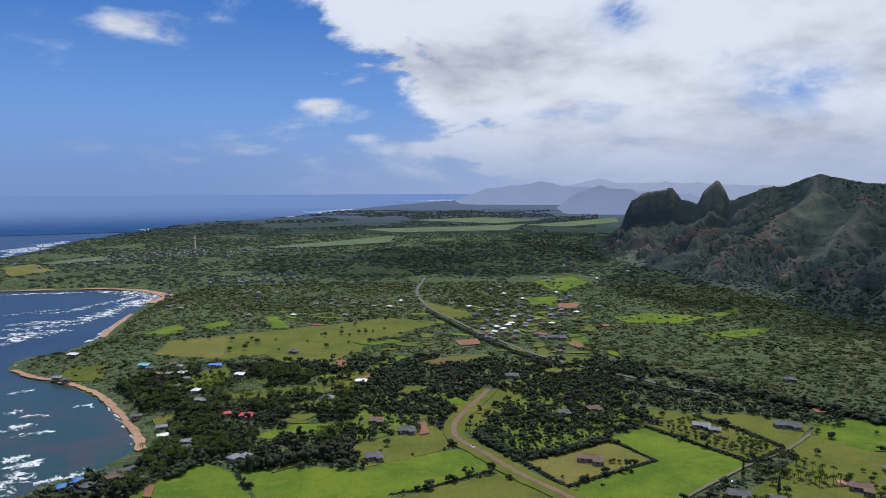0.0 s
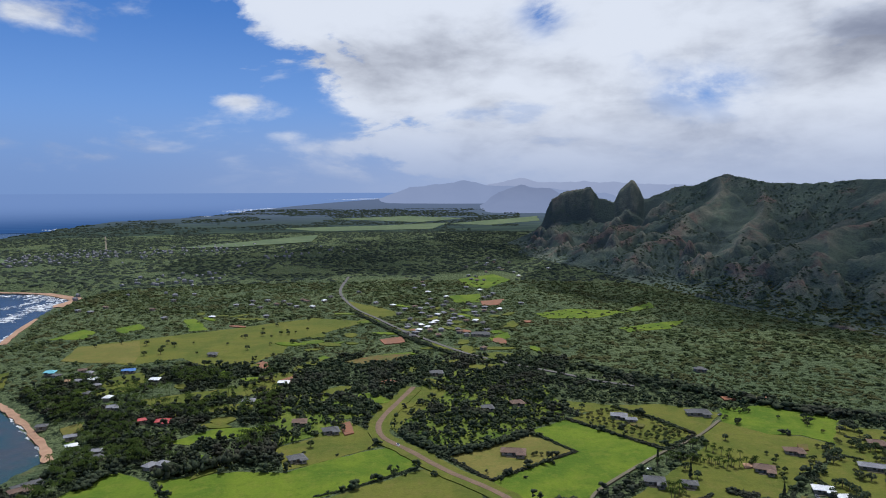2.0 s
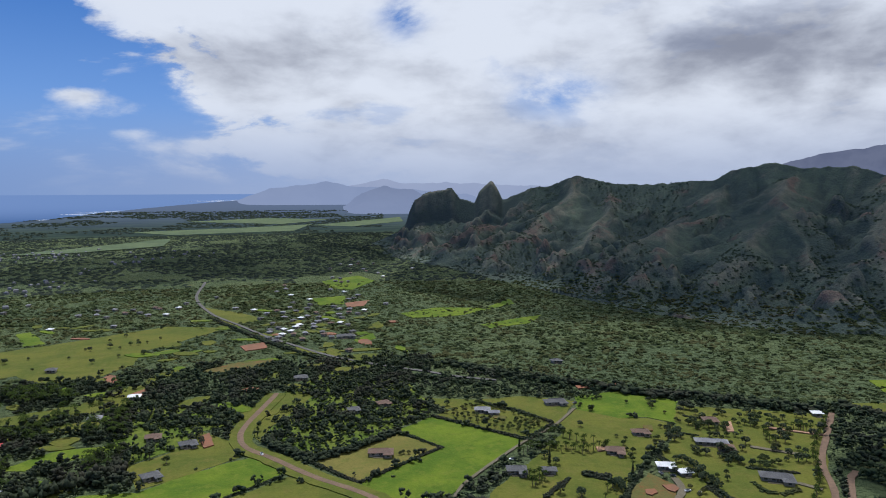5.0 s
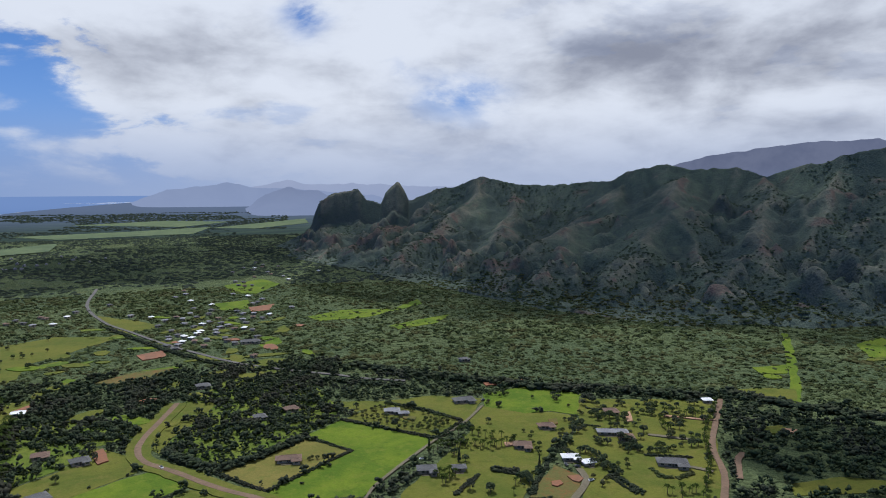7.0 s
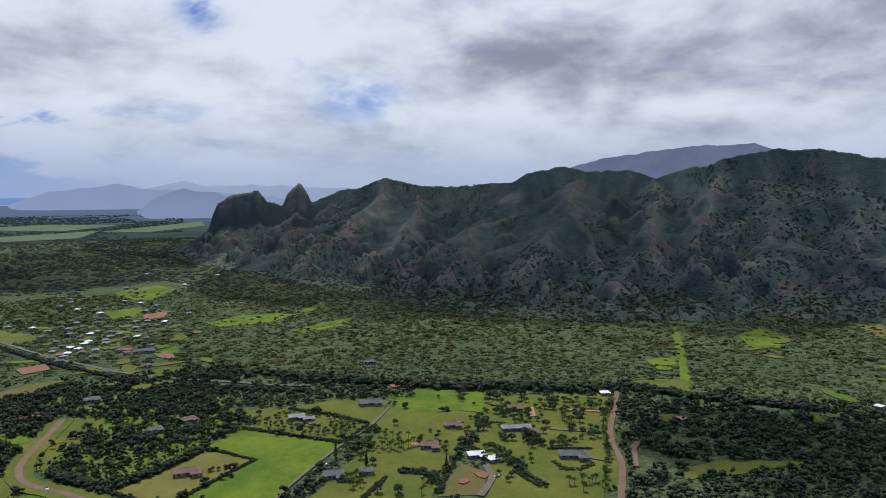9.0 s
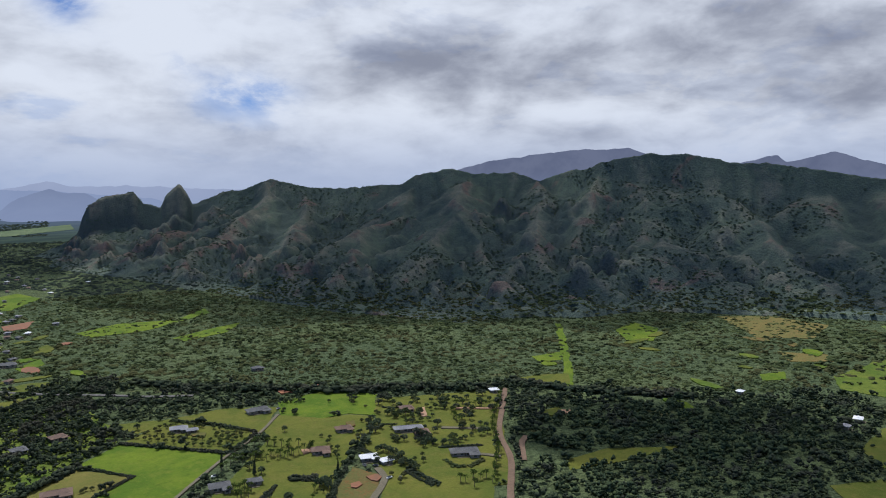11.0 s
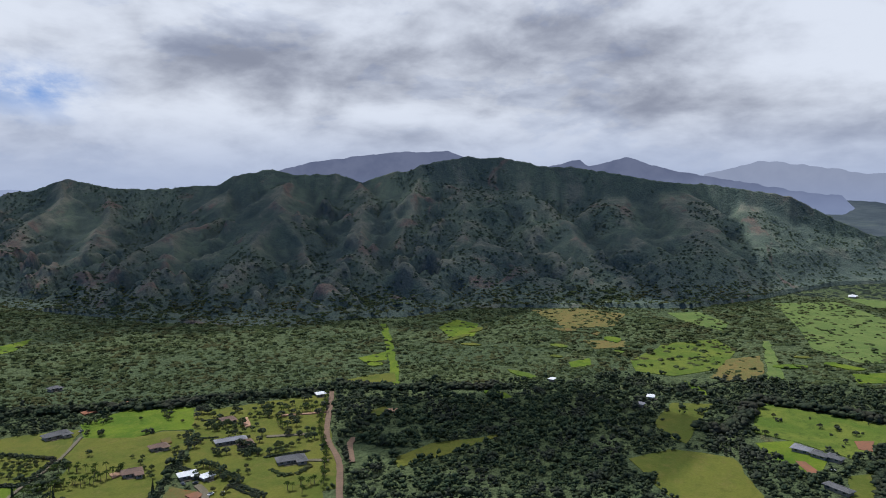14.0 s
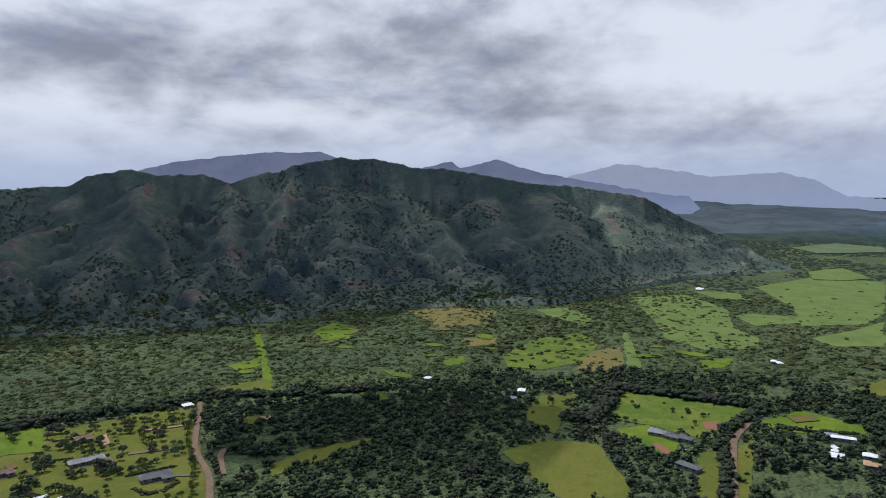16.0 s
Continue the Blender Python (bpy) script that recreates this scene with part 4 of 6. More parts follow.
def small_lawns(count, b0, b1, r0, r1, mats):
    """Pockets of grass and bare ground among the trees."""
    g2 = np.random.default_rng(int(b0 * 7 + r0))
    done = 0
    while done < count:
        bb, rr = g2.uniform(b0, b1), math.sqrt(g2.uniform(r0 * r0, r1 * r1))
        cx, cy = bearing_xy(bb, rr)
        if float(ground_z(cx, cy)) < -3 or float(mountain_z(cx, cy)) > 0 or any(inside(q, np.array([cx]), np.array([cy]))[0] for q, _ in FIELDS):
            continue
        ang, la, lb = g2.uniform(0, math.pi), g2.uniform(9, 26), g2.uniform(5, 11)
        poly = []
        for k in range(8):
            a2 = k * math.pi / 4
            u, q = la * math.cos(a2) * g2.uniform(0.7, 1.2), lb * math.sin(a2) * g2.uniform(0.7, 1.2)
            poly.append((cx + u * math.cos(ang) - q * math.sin(ang), cy + u * math.sin(ang) + q * math.cos(ang)))
        mat, label = mats[int(g2.integers(0, len(mats)))]
        field("lawn", poly, mat, label, "lawn", 0.2, trees=0.08)
        done += 1


GREEN, OLD, BARE = (M_FIELD, "small bright green lawn among trees"), (M_LAWN, "small olive lawn among trees"), (M_SOIL, "small patch of bare red soil")
for poly, mat, label in (
    ([(-9, 545), (-1, 551), (2, 524), (-5, 520)], M_SOIL, "bare red soil by a house"),
    ([(36, 851), (65, 863), (66, 831), (41, 823)], M_SOIL, "bare red soil in scrub"),
    ([(-9, 746), (29, 770), (69, 773), (59, 748), (15, 730)], M_SOILGRASS, "brown worn ground in scrub"),
    ([(-70, 680), (-57, 695), (-56, 672), (-65, 664)], M_SOIL, "bare red soil by a house"),
    ([(-240, 597), (-223, 599), (-216, 584), (-229, 578)], M_DRY, "dry straw coloured plot among trees"),
    ([(-180, 436), (-174, 434), (-170, 417), (-176, 418)], M_SOIL, "bare orange soil path near the shore"),
    ([(-213, 494), (-206, 503), (-201, 494), (-209, 488)], M_SOIL, "bare orange soil bank above the beach"),
    ([(330, 572), (372, 565), (367, 556), (328, 562)], M_SOIL, "long strip of bare red soil at a wood edge"),
    ([(265, 428), (272, 426), (270, 420), (262, 420)], M_SAND, "pale paved court by a house"),
    ([(390, 440), (397, 440), (383, 421), (378, 422)], M_SAND, "orange sandy yard by a house"),
    ([(324, 455), (332, 454), (325, 443), (318, 444)], M_SOILGRASS, "brown paved court by a house"),
    ([(416, 420), (444, 393), (442, 391), (413, 417)], M_SAND, "sandy drive between palms"),
    ([(222, 520), (231, 510), (226, 502), (220, 511)], M_SOILGRASS, "brown worked soil in an orchard"),
    ([(461, 363), (480, 359), (475, 346), (464, 343), (455, 352)], M_LAWN, "small lawn round a shed in scrub"),
    ([(476, 353), (484, 344), (475, 341), (470, 346)], M_SAND, "orange sandy bank in scrub"),
    ([(637, -61), (652, -83), (637, -85), (624, -66)], M_SOILGRASS, "terraced brown garden beds in a lawn"),
):
    field("soil_patch", poly, mat, label, "soil", 1.4)
field("soil_patch", [(256, 355), (262, 354), (261, 349), (255, 347), (253, 350)], M_SOIL, "bare red soil worn in a paddock", "soil", 1.4)
field("soil_patch", [(270, 357), (278, 355), (277, 349), (271, 346), (269, 350)], M_SOIL, "bare red soil worn in a paddock", "soil", 1.4)
small_lawns(48, -27, 14, 470, 1100, [GREEN, OLD, OLD, OLD, (M_SCRUB, "small rough grass plot among trees")])
small_lawns(26, -12, 16, 560, 1000, [GREEN, OLD, OLD, BARE])
small_lawns(16, 52, 96, 620, 1000, [GREEN, OLD, (M_SCRUB, "small rough grass plot in scrub"), (M_SOILGRASS, "small brown plot in scrub")])

ROADS = []


def road(name, line, width, mat, label, category="road", lift=0.95):
    ROADS.append((line, width))
    return ribbon(name, line, width, mat, label, category, lift, 0.06)


road("road", [(59, 641), (41, 596), (27, 561), (21, 534), (25, 509), (42, 481), (62, 445), (88, 409)] + [(100, 385)], 4.6, M_ROAD, "reddish dirt road with tyre tracks")
road("verge", [(59, 641), (41, 596), (27, 561), (21, 534), (25, 509), (42, 481), (62, 445), (88, 409)] + [(100, 385)], 17.0, M_LAWN, "mown grass verge along a dirt road", "verge", 0.8)
road("driveway", [(295, 512), (258, 479), (223, 457), (159, 407)] + [(140, 385)], 2.4, M_DRIVE, "grey brown gravel driveway")
road("highway", [(-2, 1466), (-17, 1258), (5, 1094), (38, 993), (71, 897), (100, 830), (131, 766), (175, 708), (211, 670), (238, 638), (267, 615)], 4.8, M_ASPHALT, "two lane asphalt highway")
road("road", [(492, 430), (450, 396), (411, 365), (389, 344), (373, 323), (356, 305), (331, 284)] + [(310, 266)], 4.4, M_ROAD, "reddish dirt road beside a row of palms")
road("driveway", [(372, 392), (386, 377), (398, 365)], 4.0, M_DRIVE, "pale gravel driveway")
road("driveway", [(285, 364), (279, 349), (269, 339), (253, 328)], 4.5, M_DRIVE, "pale gravel driveway")
road("driveway", [(354, 332), (361, 319)], 3.5, M_DRIVE, "pale gravel driveway")
road("road", [(656, -50), (622, -34), (573, -20), (540, -17), (457, -16)] + [(430, -15)], 5.0, M_ROAD, "reddish dirt track through woods")
road("track", [(406, 333), (391, 325), (367, 303)], 4.5, M_ROAD, "sandy farm track")
road("runway", [(-935, 2830), (-703, 2133)], 5.0, M_DRIVE, "pale airstrip in the far plain")

# beaches and surf
ribbon("beach", [(-223, 531), (-240, 566), (-277, 620), (-316, 671), (-349, 703), (-385, 729), (-427, 750), (-466, 780)], 6.5, M_SAND, "narrow reddish sand beach", "beach", 1.4, 0.25, SEA_Z, cuts=12)
ribbon("beach", [(-446, 950), (-462, 1021), (-480, 1132)], 7.0, M_SAND, "narrow sand beach", "beach", 1.4, 0.3, SEA_Z)
ribbon("beach", [(-490, 1238), (-491, 1322), (-571, 1399), (-668, 1435), (-754, 1423), (-856, 1405)], 24.0, M_SAND, "pale golden sand beach round the bay", "beach", 1.6, 0.2, SEA_Z)
SURF = [
    ([(-632, 1045), (-592, 1065), (-553, 1072), (-527, 1119), (-528, 1182), (-529, 1290)], 16), ([(-559, 910), (-557, 959), (-542, 988), (-512, 1006)], 20), ([(-584, 952), (-574, 974), (-565, 1001)], 14),
    ([(-673, 1396), (-603, 1378), (-555, 1353), (-515, 1303), (-501, 1251)], 26), ([(-824, 1351), (-748, 1370), (-677, 1381)], 8), ([(-526, 1198), (-518, 1239), (-516, 1290)], 22),
    ([(-319, 512), (-312, 520), (-305, 526)], 9), ([(-291, 464), (-291, 480), (-283, 492)], 12), ([(-358, 575), (-352, 590), (-336, 594)], 7), ([(-386, 623), (-379, 632), (-370, 630)], 5),
    ([(-331, 643), (-325, 653), (-312, 643)], 4), ([(-235, 543), (-242, 569), (-272, 609), (-304, 653)], 4), ([(-256, 479), (-251, 491), (-241, 496)], 5), ([(-284, 453), (-283, 460), (-279, 463)], 8), ([(-689, 1125), (-654, 1160), (-620, 1186)], 5), ([(-645, 1144), (-599, 1163), (-578, 1260)], 6), ([(-620, 1011), (-585, 1022), (-546, 1041), (-518, 1071)], 12), ([(-424, 686), (-408, 697), (-396, 704)], 4), ([(-343, 565), (-329, 574), (-313, 579)], 4), ([(-365, 613), (-355, 622), (-338, 618)], 3), ([(-312, 499), (-299, 504), (-290, 519)], 7), ([(-271, 469), (-265, 479), (-258, 483)], 6), ([(-574, 1229), (-560, 1279), (-551, 1332)], 14), ([(-476, 803), (-481, 824), (-473, 846)], 5), ([(-455, 923), (-454, 965), (-471, 1034)], 5), ([(-230, 543), (-244, 575), (-261, 600)], 3),
    ([(-1252, 2063), (-1300, 2263), (-1343, 2411), (-1371, 2686)], 50), ([(-1352, 3382), (-1331, 3470), (-1298, 3515)], 60), ([(-963, 4700), (-920, 4874), (-866, 5061)], 80), ([(-851, 5614), (-762, 6143), (-622, 6778), (-335, 7776)], 210), ([(147, 10653), (423, 11071), (805, 12066)], 600),
]
for i, (line, width) in enumerate(SURF):
    ribbon("surf", line, width * 1.7, M_FOAM, "white line of breaking surf", "surf", 0.5 if line[0][1] < 1900 else 6.0, 0.55, SEA_Z, cuts=10, taper=True, seed=i * 7)

# ---------------------------------------------------------------- trees as wide stands
OCTA_V = np.array([(1, 0, 0), (0, 1, 0), (-1, 0, 0), (0, -1, 0), (0, 0, 1), (0, 0, -1)], float)
OCTA_F = np.array([(0, 1, 4), (1, 2, 4), (2, 3, 4), (3, 0, 4), (1, 0, 5), (2, 1, 5), (3, 2, 5), (0, 3, 5)])
rng = np.random.default_rng(7)


def clump_crown(count, flat=0.8, size=0.42, lift=0.95, pointed=0.0):
    """A crown of leaf clumps round an uneven dome, one unit in radius."""
    vs, fs = [], []
    for i in range(count):
        a = rng.uniform(0, 2 * math.pi)
        h = rng.uniform(-0.35, 1.0)
        rad = math.sqrt(max(0.05, 1 - max(h, 0) ** 2)) * rng.uniform(0.45, 0.95) * (1 - pointed * (h + 0.35) / 1.35)
        c = np.array([rad * math.cos(a), rad * math.sin(a), lift + h * flat])
        m = OCTA_V * (size * rng.uniform(0.7, 1.25)) * np.array([1, 1, 0.75]) + rng.normal(0, size * 0.22, (6, 3))
        q = rng.uniform(0, 2 * math.pi)
        rot = np.array([[math.cos(q), -math.sin(q), 0], [math.sin(q), math.cos(q), 0], [0, 0, 1]])
        vs.append(m @ rot.T + c)
        fs.append(OCTA_F + 6 * i)
    return np.concatenate(vs), np.concatenate(fs)


def dome_crown(count, spread=0.5, tall=0.9):
    """A rounded far crown: low domes with an uneven skin."""
    vs, fs = [], []
    for i in range(count):
        a = rng.uniform(0, 2 * math.pi)
        c = np.array([math.cos(a), math.sin(a), 0.0]) * spread * (count > 1) * rng.uniform(0.6, 1.2)
        big = rng.uniform(0.65, 1.0) if count > 1 else 1.0
        ring = [2 * math.pi * k / 5 for k in range(5)]
        m = [(math.cos(q) * 1.0, math.sin(q) * 1.0, 0.05) for q in ring] + [(math.cos(q + 0.6) * 0.78, math.sin(q + 0.6) * 0.78, 0.68) for q in ring] + [(0, 0, 1.0)]
        m = np.array(m) * np.array([big, big, big * tall]) + rng.normal(0, 0.12 * big, (11, 3))
        f = []
        for k in range(5):
            j = (k + 1) % 5
            f += [(k, j, 5 + k), (j, 5 + j, 5 + k), (5 + k, 5 + j, 10)]
        vs.append(m + c)
        fs.append(np.array(f) + 11 * i)
    return np.concatenate(vs), np.concatenate(fs)


def stand(name, x, y, size, crowns, mat, label, category="trees", tall=1.0):
    """Many trees as one mesh of stuff."""
    z = land_z(x, y)
    pick = rng.integers(0, len(crowns), len(x))
    turn = rng.uniform(0, 2 * math.pi, len(x))
    vs, fs, base = [], [], 0
    for k, (cv, cf) in enumerate(crowns):
        idx = np.nonzero(pick == k)[0]
        if not len(idx):
            continue
        ca, sa, sz = np.cos(turn[idx])[:, None], np.sin(turn[idx])[:, None], size[idx][:, None]
        px = (cv[None, :, 0] * ca - cv[None, :, 1] * sa) * sz + x[idx][:, None]
        py = (cv[None, :, 0] * sa + cv[None, :, 1] * ca) * sz + y[idx][:, None]
        pz = cv[None, :, 2] * sz * tall + z[idx][:, None]
        vs.append(np.stack(fold(px, py, pz), -1).reshape(-1, 3))
        fs.append((cf[None] + base + np.arange(len(idx))[:, None, None] * len(cv)).reshape(-1, 3))
        base += len(idx) * len(cv)
    return tagged(new(name, mesh_from(name, np.concatenate(vs), np.concatenate(fs), mat, True)), label, category, kind="stuff")


HOUSES = []          # filled below: x, y, half width; kept free of trees
HOUSES += [
    (290, 380, 7.6), (295, 367, 5.4), (312, 441, 8.04), (273, 415, 8.04), (349, 406, 14.2), (351, 393, 7.16),
    (381, 446, 7.16), (346, 341, 12.4), (476, 430, 5.4), (114, 467, 10.7), (192, 407, 8.04), (212, 399, 5.84),
    (218, 531, 8.04), (224, 520, 5.4), (286, 530, 11.6), (143, 576, 7.16), (115, 567, 6.28), (-38, 476, 7.16),
    (-16, 529, 7.6), (-41, 552, 7.16), (-166, 573, 5.32), (-150, 568, 6.76), (-203, 615, 6.4), (-304, 741, 6.76),
    (-226, 735, 8.2), (-250, 706, 6.04), (-263, 703, 5.32), (-275, 707, 4.96), (-257, 605, 5.68), (-222, 572, 5.68),
    (-213, 551, 5.32), (-184, 521, 5.32), (-238, 451, 8.2), (-234, 460, 5.32), (-207, 470, 6.76), (-207, 452, 7.48),
    (-216, 468, 5.32), (-135, 476, 5.68), (-128, 478, 4.96), (-89, 614, 6.72), (-190, 697, 6.04), (-154, 796, 6.72),
    (-408, 799, 6.76), (-394, 735, 6.04), (-379, 726, 5.32), (-64, 668, 6.72), (86, 683, 8.04), (165, 859, 14.2),
    (356, 659, 6.72), (628, 167, 5.4), (601, 168, 4.52), (636, 267, 4.52), (1426, 28, 14.2), (492, 12, 10.7),
    (555, 38, 8.04), (549, 26, 7.16), (548, 17, 7.16), (596, -88, 5.4), (592, -95, 10.7), (564, -86, 2.76),
    (549, -85, 5.4), (558, -107, 5.4), (539, -105, 6.28), (839, -64, 4.52), (833, -69, 4.96),
]
VILLAGE = [
    (68, 1092), (84, 1055), (101, 1075), (106, 1017), (115, 989), (85, 974), (119, 952), (139, 1015), (155, 1038), (159, 979),
    (72, 1018), (90, 941), (103, 914), (119, 895), (162, 950), (185, 1013), (128, 1063), (157, 1115), (228, 1035), (274, 1083),
    (154, 784), (42, 1120), (16, 1243), (-96, 1126), (-58, 1097), (-265, 1032), (-302, 1108), (-388, 1096), (147, 860), (213, 1012),
    (90, 896), (76, 915), (111, 861), (136, 931), (141, 894), (190, 1086), (235, 1233), (216, 1268), (356, 1686), (344, 1569),
    (363, 1792), (246, 1383), (454, 1542), (-412, 1113), (-380, 1138), (-180, 1129), (-139, 1101), (-108, 1155), (-198, 1029), (-121, 1026),
    (-70, 1153), (-271, 1256), (-291, 1193),
]
village_rng = random.Random(31)
for bb0, bb1, rr0, rr1, n in ((4.5, 11.5, 860, 1080, 46), (5.0, 13.0, 1090, 1400, 14), (-9.0, 1.0, 1090, 1200, 12), (9.5, 14.5, 1350, 1800, 12), (-24.0, -17.0, 640, 800, 14), (-28.0, -18.0, 480, 640, 16)):
    for _ in range(n):
        vx, vy = bearing_xy(village_rng.uniform(bb0, bb1), village_rng.uniform(rr0, rr1))
        if float(ground_z(vx, vy)) > -2 and all(math.hypot(vx - q[0], vy - q[1]) > 13 for q in VILLAGE + [h[:2] for h in HOUSES]):
            VILLAGE.append((round(vx), round(vy)))
HOUSES += [(x, y, 4.5) for x, y in VILLAGE]
# shade on the land: bearing, distance, half sizes, turn
CLOUDS = [
    (31, 1600, 560, 430, 59), (43, 1480, 510, 350, 47), (55.5, 1520, 520, 300, 34.5), (69, 1620, 430, 300, 21), (77, 1560, 360, 170, 13), (21, 2250, 420, 330, 69),
    (-5, 1800, 330, 270, 95), (5, 2050, 520, 330, 85), (14, 2700, 520, 300, 76), (65, 550, 100, 135, 25),
]


def tree_sites(count, b0, b1, r0, r1, keep=None):
    bb = np.radians(rng.uniform(b0, b1, count))
    rr = np.sqrt(rng.uniform(r0 * r0, r1 * r1, count))
    x, y = rr * np.sin(bb), rr * np.cos(bb)
    ok = ground_z(x, y) > SEA_Z + 2.5
    chance = rng.uniform(0, 1, count)
    jx = x + (vnoise(x * 0.11, y * 0.11, 91) - 0.5) * 15
    jy = y + (vnoise(x * 0.11, y * 0.11, 92) - 0.5) * 15
    for poly, share in FIELDS:
        ok &= ~((inside(poly, jx, jy) | inside(poly, x, y) & (chance > 0.35)) & (chance > share))
    for line, width in ROADS:
        ok &= line_distance(line, x, y) > width * 0.5 + 1.2
    for hx, hy, hw in HOUSES:
        d = np.hypot(x, y)
        ahead = ((x - hx) * hx + (y - hy) * hy) / math.hypot(hx, hy)      # keep the side towards the sea wind open
        ok &= ~((np.hypot(x - hx, y - hy) < hw * 1.15) | ((np.hypot(x - hx * 0.985, y - hy * 0.985) < hw * 0.8)))
    if keep is not None:
        ok &= keep(x, y)
    return x[ok], y[ok]


NEAR_CROWNS = [clump_crown(8, 0.55, 0.52, 0.7) for _ in range(7)] + [clump_crown(8, 1.1, 0.4, 1.1, 0.3) for _ in range(2)]
MID_CROWNS = [dome_crown(2, 0.55, 1.15) for _ in range(5)] + [clump_crown(4, 0.5, 0.62, 0.6) for _ in range(3)]
FAR_CROWNS = [dome_crown(1, 0, 0.9) for _ in range(6)]

GARDENS = [(62, 641), (152, 745), (272, 615), (310, 534), (225, 561), (179, 582), (173, 533), (138, 511), (67, 469), (40, 497), (35, 560)]
SCRUB_BELT = [(235, 660), (300, 640), (345, 585), (400, 535), (460, 482), (515, 440), (560, 380), (640, 250), (760, 200), (760, 420), (560, 560), (330, 720), (230, 740)]
WOODS = [(453, 372), (503, 360), (564, 338), (613, 241), (584, 181), (493, 148), (391, 153), (331, 272)]
COASTWOOD = [(-194, 418), (-207, 494), (-325, 654), (-440, 743), (-420, 798), (-327, 878), (-209, 758), (-67, 706), (-55, 489), (-133, 476), (-164, 480), (-185, 418)]


def patchy(lo, scale, seed):
    return lambda x, y: fbm(x * scale, y * scale, 3, seed) > lo


def outside_mountain(x, y):
    return mountain_z(x, y) < 2


x, y = tree_sites(25500, -36, 108, 350, 760, lambda x, y: outside_mountain(x, y) & (fbm(x * 0.018, y * 0.018, 3, 61) > 0.30))
sz = (1.3 + 3.1 * rng.uniform(0, 1, len(x)) ** 2.4) * np.where(inside(GARDENS, x, y), 0.85, 1.0)
wood, coast = inside(WOODS, x, y), inside(COASTWOOD, x, y)
belt = inside(SCRUB_BELT, x, y)
rest = ~wood & ~coast & ~belt
stand("tree_stand", x[rest], y[rest], sz[rest], NEAR_CROWNS, M_TREE, "dense mixed green trees on the coastal plain")
stand("tree_stand", x[coast], y[coast], sz[coast] * 0.95, NEAR_CROWNS, M_DARKTREE, "dark dense trees round the beach houses")
x, y = tree_sites(6500, -30, 18, 430, 770, lambda x, y: fbm(x * 0.02, y * 0.02, 3, 95) > 0.42)
stand("tree_stand", x, y, 1.3 + 2.6 * rng.uniform(0, 1, len(x)) ** 2, NEAR_CROWNS, M_DARKTREE, "dark tall trees between the gardens of the plain", tall=1.1)
x, y = tree_sites(8000, 48, 100, 330, 760, lambda x, y: inside(WOODS, x, y) & (fbm(x * 0.016, y * 0.016, 3, 83) > 0.36))
big = fbm(x * 0.02, y * 0.02, 2, 84)
stand("tree_stand", x, y, (1.5 + 4.2 * big * rng.uniform(0.2, 1, len(x)) ** 1.3), NEAR_CROWNS, M_WOOD, "dark dense woodland in a gully", tall=1.1)
x, y = tree_sites(7000, 15, 80, 480, 760, lambda x, y: inside(SCRUB_BELT, x, y) & (fbm(x * 0.02, y * 0.02, 3, 62) > 0.30))
stand("tree_stand", x, y, rng.uniform(1.1, 2.7, len(x)), MID_CROWNS, M_BUSH, "low light green scrub behind the highway belt", tall=0.7)
x, y = tree_sites(32000, -36, 108, 760, 1400, lambda x, y: (mountain_z(x, y) < 25) & (fbm(x * 0.012, y * 0.012, 3, 63) > 0.22))
stand("tree_stand", x, y, rng.uniform(1.4, 3.9, len(x)) * (0.6 + 0.8 * fbm(x * 0.01, y * 0.01, 2, 70)), MID_CROWNS, M_BUSH, "green scrub and trees before the mountain", tall=0.58)
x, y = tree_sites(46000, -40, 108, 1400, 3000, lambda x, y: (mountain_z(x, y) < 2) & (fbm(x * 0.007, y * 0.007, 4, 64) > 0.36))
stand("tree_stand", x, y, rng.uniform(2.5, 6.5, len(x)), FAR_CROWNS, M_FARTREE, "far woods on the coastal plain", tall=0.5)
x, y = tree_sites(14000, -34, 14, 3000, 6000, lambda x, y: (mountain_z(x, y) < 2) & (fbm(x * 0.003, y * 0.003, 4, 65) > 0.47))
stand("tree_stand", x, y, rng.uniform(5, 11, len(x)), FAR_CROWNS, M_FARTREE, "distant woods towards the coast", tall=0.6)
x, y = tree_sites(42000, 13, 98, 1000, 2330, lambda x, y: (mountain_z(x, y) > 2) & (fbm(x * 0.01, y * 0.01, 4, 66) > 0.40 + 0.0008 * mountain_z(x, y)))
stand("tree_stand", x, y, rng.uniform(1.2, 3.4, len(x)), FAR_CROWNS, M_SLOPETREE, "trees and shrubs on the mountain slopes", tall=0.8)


def palm_head():
    """A palm seen from afar: a thin stem and a star of drooping fronds."""
    vs = [(-0.04, 0, 0), (0.04, 0, 0), (0.02, 0.05, 2.3), (-0.02, 0.05, 2.3)]
    fs = [(0, 1, 2), (0, 2, 3)]
    for k in range(10):
        a, up = k * 0.628 + rng.uniform(-0.2, 0.2), rng.uniform(0.0, 0.4)
        c, q, n = math.cos(a), math.sin(a), len(vs)
        vs += [(0, 0, 2.3), (c * 0.5 - q * 0.16, q * 0.5 + c * 0.16, 2.35 + up), (c * 0.5 + q * 0.16, q * 0.5 - c * 0.16, 2.35 + up), (c * 1.1, q * 1.1, 1.9 + up)]
        fs += [(n, n + 1, n + 2), (n + 1, n + 3, n + 2)]
    return np.array(vs, float), np.array(fs)


